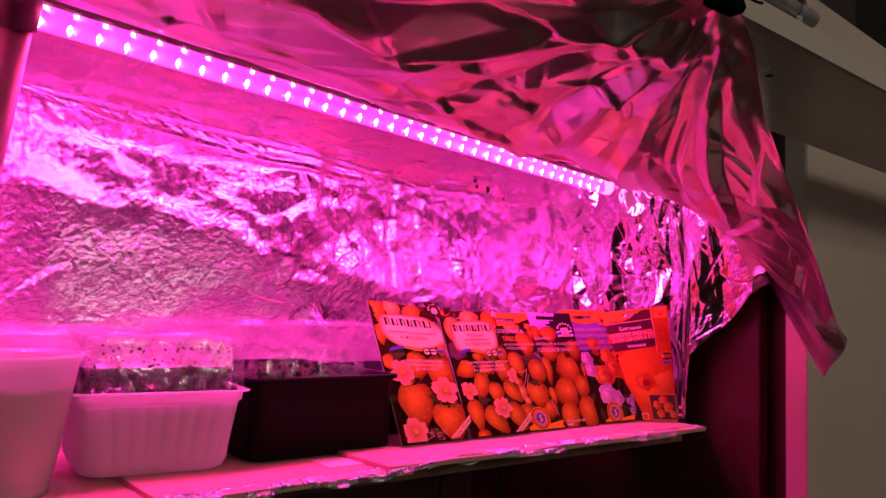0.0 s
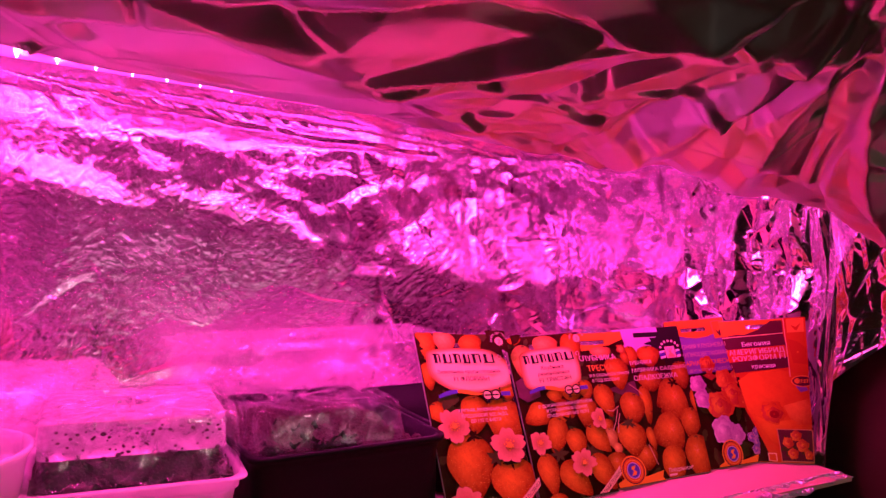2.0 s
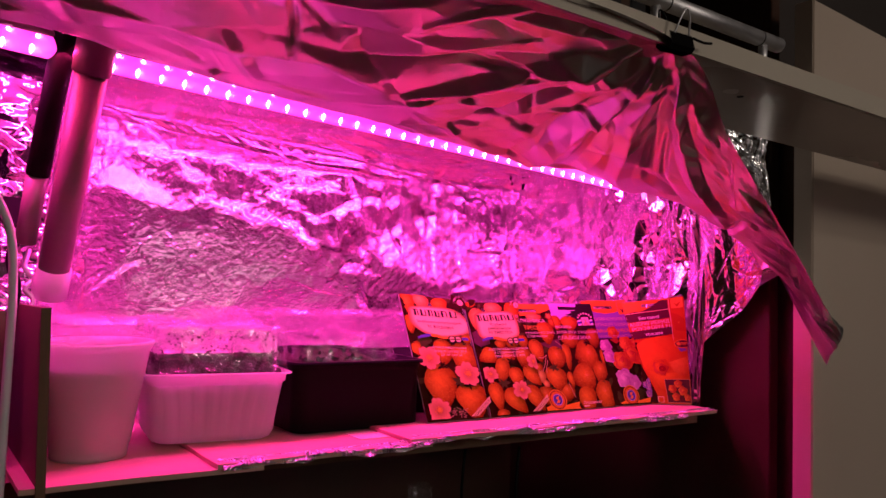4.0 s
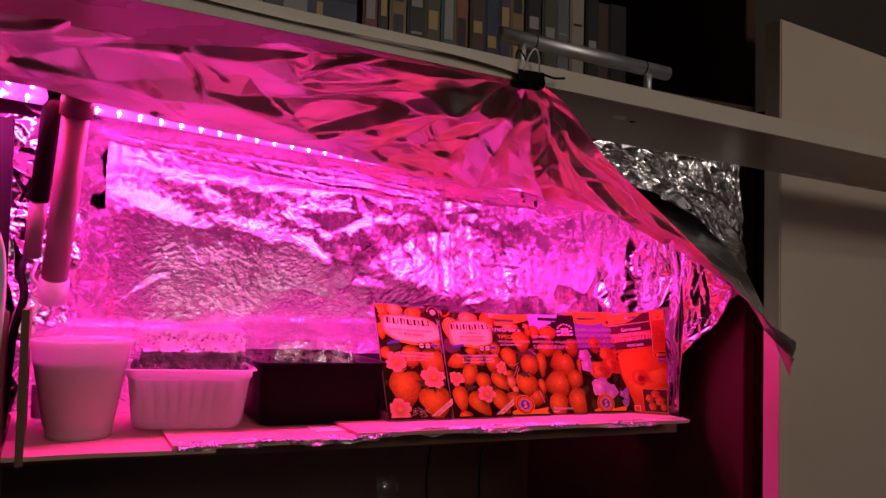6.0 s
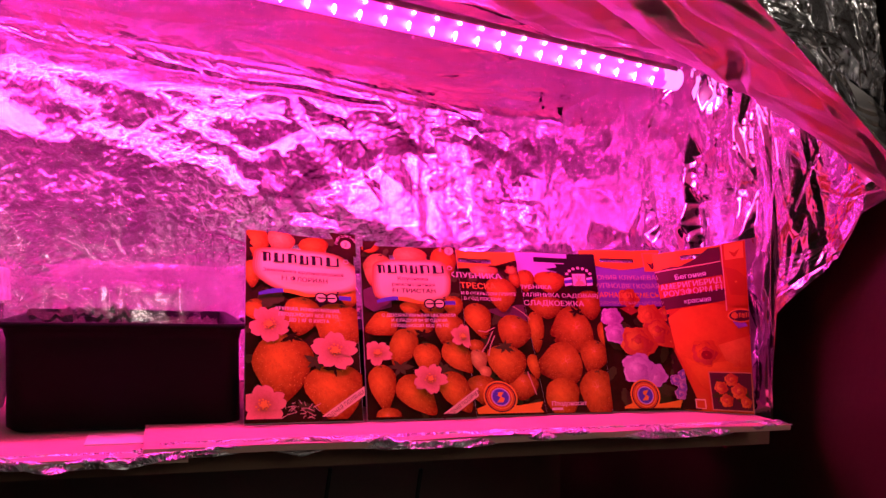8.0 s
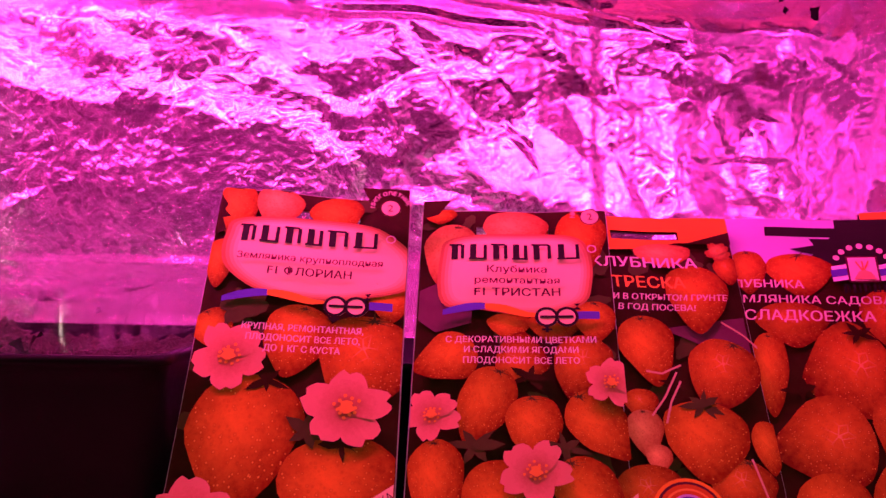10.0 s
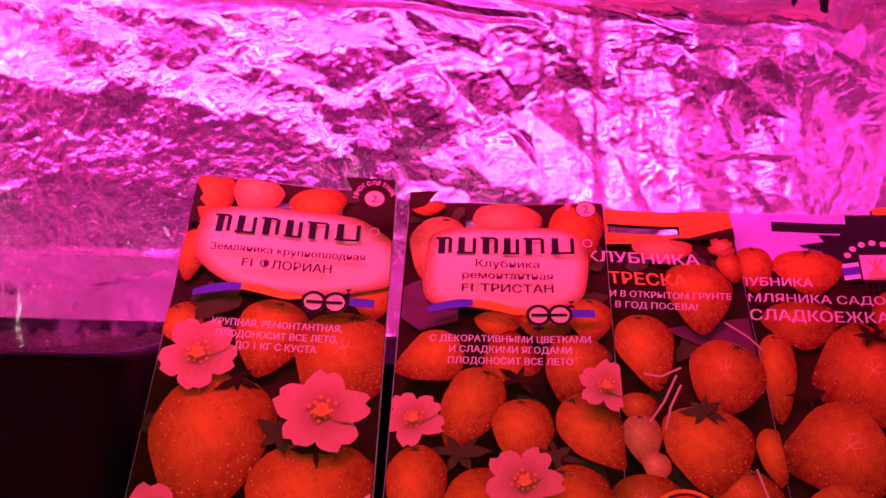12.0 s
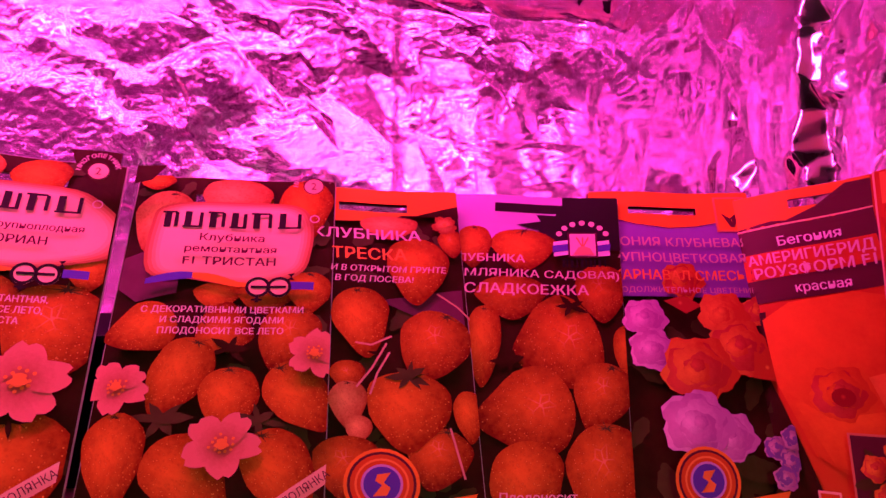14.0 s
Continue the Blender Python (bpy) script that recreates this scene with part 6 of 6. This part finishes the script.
# fourth packet
p = Packet("dark strawberry seed packet with a lilac corner and pale lettering", *corners(0.6375, 0.5885, 0.7175, 0.5850, 0.658, 0.6560, 1.1755, 0.738, 0.6510, 1.175), slot=(23, 54, 5, 10), seed=4)
p.ground(0.4, 0.4, 79.6, 149.6, I_DARK)
p.ground(0.4, 0.4, 62, 30, I_LILAC)
p.ground(54, 0.4, 79.6, 30, I_BLACK)
p.fan("dark_tuft", [(56, 1), (56, 26), (46, 26), (40, 22), (45, 20), (33, 17), (44, 14.5), (42, 11), (54, 11)], I_BLACK)
p.berry(36, 31, 14, 11, 0, BERRY)
p.berry(14, 30, 8, 11, 0, BERRY)
p.berry(70, 53, 11.5, 14, 0, BERRY_DEEP)
p.berry(31, 56, 15, 10.5, 0, BERRY_DEEP)
p.berry(19.5, 79, 7.5, 18, 0, BERRY)
p.berry(80, 82, 6, 13, 0, BERRY)
p.berry(50, 78, 22, 18, 75, BERRY_DEEP)
p.berry(37, 108, 18.5, 19, 80, BERRY_DEEP)
p.berry(68, 102, 12.5, 15, 20, BERRY_DEEP)
p.berry(69, 136, 15.5, 22, 0, BERRY_DEEP)
p.berry(38, 139, 14, 18, 0, BERRY)
sepals(p, 31, 86, 8, 0.8, 6, I_DARK)
sepals(p, 56, 60, 7, 0.5, 5, I_DARK)
p.words("КЛУБНИКА", 36, 38.8, 4.0, I_PALE, "RIGHT", 33, bold=0.016)
p.words("(ЗЕМЛЯНИКА САДОВАЯ)", 77.5, 46.4, 3.8, I_PALE, "RIGHT", 77, bold=0.016)
p.words("СЛАДКОЕЖКА", 63.5, 54.8, 4.9, I_PALE, "RIGHT", 53, bold=0.018)
p.fan("flag", [(49, 27), (57, 25.5), (66, 27), (74, 25.5), (74, 34), (66, 35), (57, 33.5), (49, 35)], I_WHITE)
p.fan("flag_stripe", [(48.6, 29), (57, 27.6), (66, 29), (74.5, 27.6), (74.2, 31.2), (66, 32.8), (57, 31.4), (48.6, 32.8)], I_BLUE)
p.rect("emblem_square", 55.4, 21.6, 68.6, 35.4, I_MAROON)
p.rect("emblem_square", 56.3, 22.4, 67.7, 34.6, I_PALE)
for k in range(3):
    p.sprig([(62, 30), (59.4 + 2.6 * k, 24.4)], 0.6)
p.fan("emblem_heap", [(57.5, 34), (60, 30), (62, 29), (65, 30.4), (66.8, 34)], I_CREAM_MID)
for k in range(7):
    a = radians(205 + 21.6 * k)
    p.disc(62 + 11.5 * math.cos(a), 27 + 10.5 * math.sin(a), 1.4, I_PALE)
p.blocks(52, 37.0, 20, 4.2, 5, I_BLACK)
p.words("Плодоносит", 27, 144.6, 3.6, I_PALE, "LEFT", 29, bold=0.01)
p.rect("line_bar", 27, 146.2, 36, 148.0, I_PALE)

# fifth packet
p = Packet("begonia seed packet with a violet title panel and mixed blooms", *corners(0.7085, 0.5890, 0.786, 0.5845, 0.7255, 0.6575, 1.178, 0.8035, 0.6525, 1.179), slot=(19, 53, 9, 13), seed=5)
p.ground(0.4, 0.4, 79.6, 149.6, I_DARK)
p.leaves(26, 14, 60, 78, 146, 9)
p.ground(0.4, 0.4, 79.6, 57, I_VIOLET)
p.ground(0.4, 0.4, 79.6, 14.5, I_ORANGE)
p.fan("orange_curve", [(6, 14), (74, 13.8), (66, 16.5), (52, 19.2), (38, 20.4), (22, 18.6), (10, 15.4)], I_ORANGE)
p.fan("violet_corner", [(79.5, 7), (79.5, 15), (72, 15)], I_VIOLET)
p.rect("small_emblem", 62, 3, 77.6, 22.5, I_CREAM_DEEP)
p.rect("small_emblem", 63, 4, 76.6, 21.5, I_ORANGE)
p.fan("emblem_mark", [(65, 12), (69, 15), (74.5, 11), (71, 20), (69, 20)], I_MAROON)
p.rose(41, 49, 10, PETAL_ORANGE, PETAL_ORANGE_DARK, 1)
p.words("БЕГОНИЯ КЛУБНЕВАЯ", 75, 31.4, 4.8, I_GREYINK, "RIGHT", 74, bold=0.008)
p.words("КРУПНОЦВЕТКОВАЯ", 72.5, 40, 4.8, I_GREYINK, "RIGHT", 68, bold=0.008)
p.words("КАРНАВАЛ СМЕСЬ", 70.5, 49.2, 5.0, I_YELLOW, "RIGHT", 62, bold=0.010)
p.words("ПРОДОЛЖИТЕЛЬНОЕ ЦВЕТЕНИЕ!", 76, 55.6, 2.7, I_GREYINK, "RIGHT", 70)
p.rose(21, 68, 10, PETAL_LILAC, PETAL_LILAC_DARK, 0.4)
p.rose(23, 83, 10.5, PETAL_LILAC, PETAL_LILAC_DARK, 1.7)
p.fan("printed_petals", [(30, 60), (40, 57), (48, 62), (40, 66)], PETAL_ORANGE_DARK)
p.rose(74, 65, 8, PETAL_ORANGE, PETAL_ORANGE_DARK, 2.2)
p.rose(57, 66, 11.5, PETAL_ORANGE, PETAL_ORANGE, 0.4)
p.rose(62, 82, 14, PETAL_ORANGE, PETAL_ORANGE_DARK, 0.9)
p.fan("printed_petals", [(68, 84), (79, 88), (80, 98), (66, 96)], PETAL_ORANGE)
p.rose(42, 92, 16.5, PETAL_ORANGE, PETAL_ORANGE_DARK, 0.2)
p.rose(52, 121, 11, PETAL_LILAC, PETAL_LILAC_DARK, 0.2)
p.rose(38, 116, 15.5, PETAL_LILAC, PETAL_LILAC_DARK, 1.5)
for x_, y_ in ((70, 126), (76, 131), (72, 138), (78, 122)):
    p.rose(x_, y_, 5.5, PETAL_LILAC_DARK, I_VIOLET, x_)
p.emblem(38.5, 139)

# sixth packet
p = Packet("orange begonia seed packet with a dark title panel, turned", *corners(0.7745, 0.5905, 0.8285, 0.5570, 0.7905, 0.6560, 1.1745, 0.8385, 0.5800, 1.1868), slot=(30, 59, 5.5, 10), seed=6)
p.ground(0.4, 0.4, 79.6, 149.6, I_ORANGE_DEEP)
p.ground(0.4, 0.4, 61, 20, I_ORANGE)
p.fan("dark_curve", [(61, 2), (61, 18), (0.5, 26), (0.5, 19), (22, 15.5), (26, 17), (40, 11), (52, 2)], I_MAROON)
p.fan("title_ground", [(0.5, 20), (61, 16.5), (64, 52), (0.5, 59)], I_MAROON)
p.fan("panel_line", [(6, 18.8), (61, 15.2), (61, 16), (6, 19.8)], I_CREAM)
p.fan("title_band", [(4, 33), (61, 28.5), (63, 41), (4, 47)], I_ORANGE_DEEP)
p.words("Бегония", 36, 28.6, 5.0, I_WHITE, "CENTER", 25, bold=0.014, turn=-3.5)
p.words("АМЕРИГИБРИД", 35, 37.2, 5.4, I_PALE, "CENTER", 50, bold=0.01, turn=-3.5)
p.words("РОУЗФОРМ F1", 36, 44.2, 5.4, I_PALE, "CENTER", 48, bold=0.01, turn=-3.5)
p.words("красная", 39, 52.6, 4.6, I_WHITE, "CENTER", 22, bold=0.014, turn=-3.5)
p.fan("printed_shade", [(0.5, 64), (14, 62), (10, 90), (20, 120), (30, 149), (0.5, 149)], I_DARK)
p.fan("begonia_petal", [(12, 66), (24, 58), (50, 54), (76, 60), (79.5, 92), (79.5, 128), (48, 138), (26, 126), (14, 96)], PETAL_RED, (36, 84), (46, 50))
p.fan("begonia_petal", [(52, 92), (79.5, 84), (79.5, 110), (60, 112)], PETAL_ORANGE, (66, 96), (20, 20))
p.fan("begonia_petal", [(18, 100), (34, 110), (58, 106), (76, 114), (60, 134), (34, 130)], PETAL_RED, (46, 112), (30, 22))
p.rose(40, 99, 13, PETAL_RED, PETAL_ORANGE_DARK, 0.5)
p.disc(41, 101, 5.0, PETAL_RED_DARK, 0.8, name="printed_flower_heart")
p.rect("side_column", 62.4, 0.5, 79.5, 58, I_ORANGE_DEEP)
p.rect("column_line", 61.6, 0.5, 62.3, 62, I_CREAM)
p.fan("printed_petals", [(63, 22), (72, 26), (79.5, 34), (79.5, 50), (66, 48)], PETAL_ORANGE)
p.rect("column_mark", 64, 1.5, 78, 16, I_YELLOW)
p.fan("emblem_mark", [(67, 8), (71, 10.5), (75.5, 7), (72, 14), (70.5, 14)], I_ORANGE_DEEP)
p.fan("blue_petal", [(62, 66), (74, 70), (78, 76), (70, 78)], I_VIOLET)
p.disc(73, 67, 11, I_YELLOW, 0.55)
p.disc(73, 67, 9.8, I_MAROON, 0.5)
p.blocks(65.5, 65, 14, 4.0, 5, I_YELLOW)
p.rect("inset_frame", 40, 116, 79, 149, I_CREAM_DEEP)
p.rect("inset_ground", 41, 117, 78, 148, I_MAROON)
p.leaves(10, 46, 121, 74, 144, 5)
for x_, y_, r_ in ((60, 123, 6), (50, 130, 6), (66, 133, 7), (54, 141, 6), (72, 142, 5)):
    p.rose(x_, y_, r_, PETAL_ORANGE, PETAL_ORANGE_DARK, x_)
p.rect("corner_mark", 24, 141, 34, 149, I_CREAM)
p.rect("corner_mark", 25, 142, 33, 148.5, I_ORANGE_DEEP)
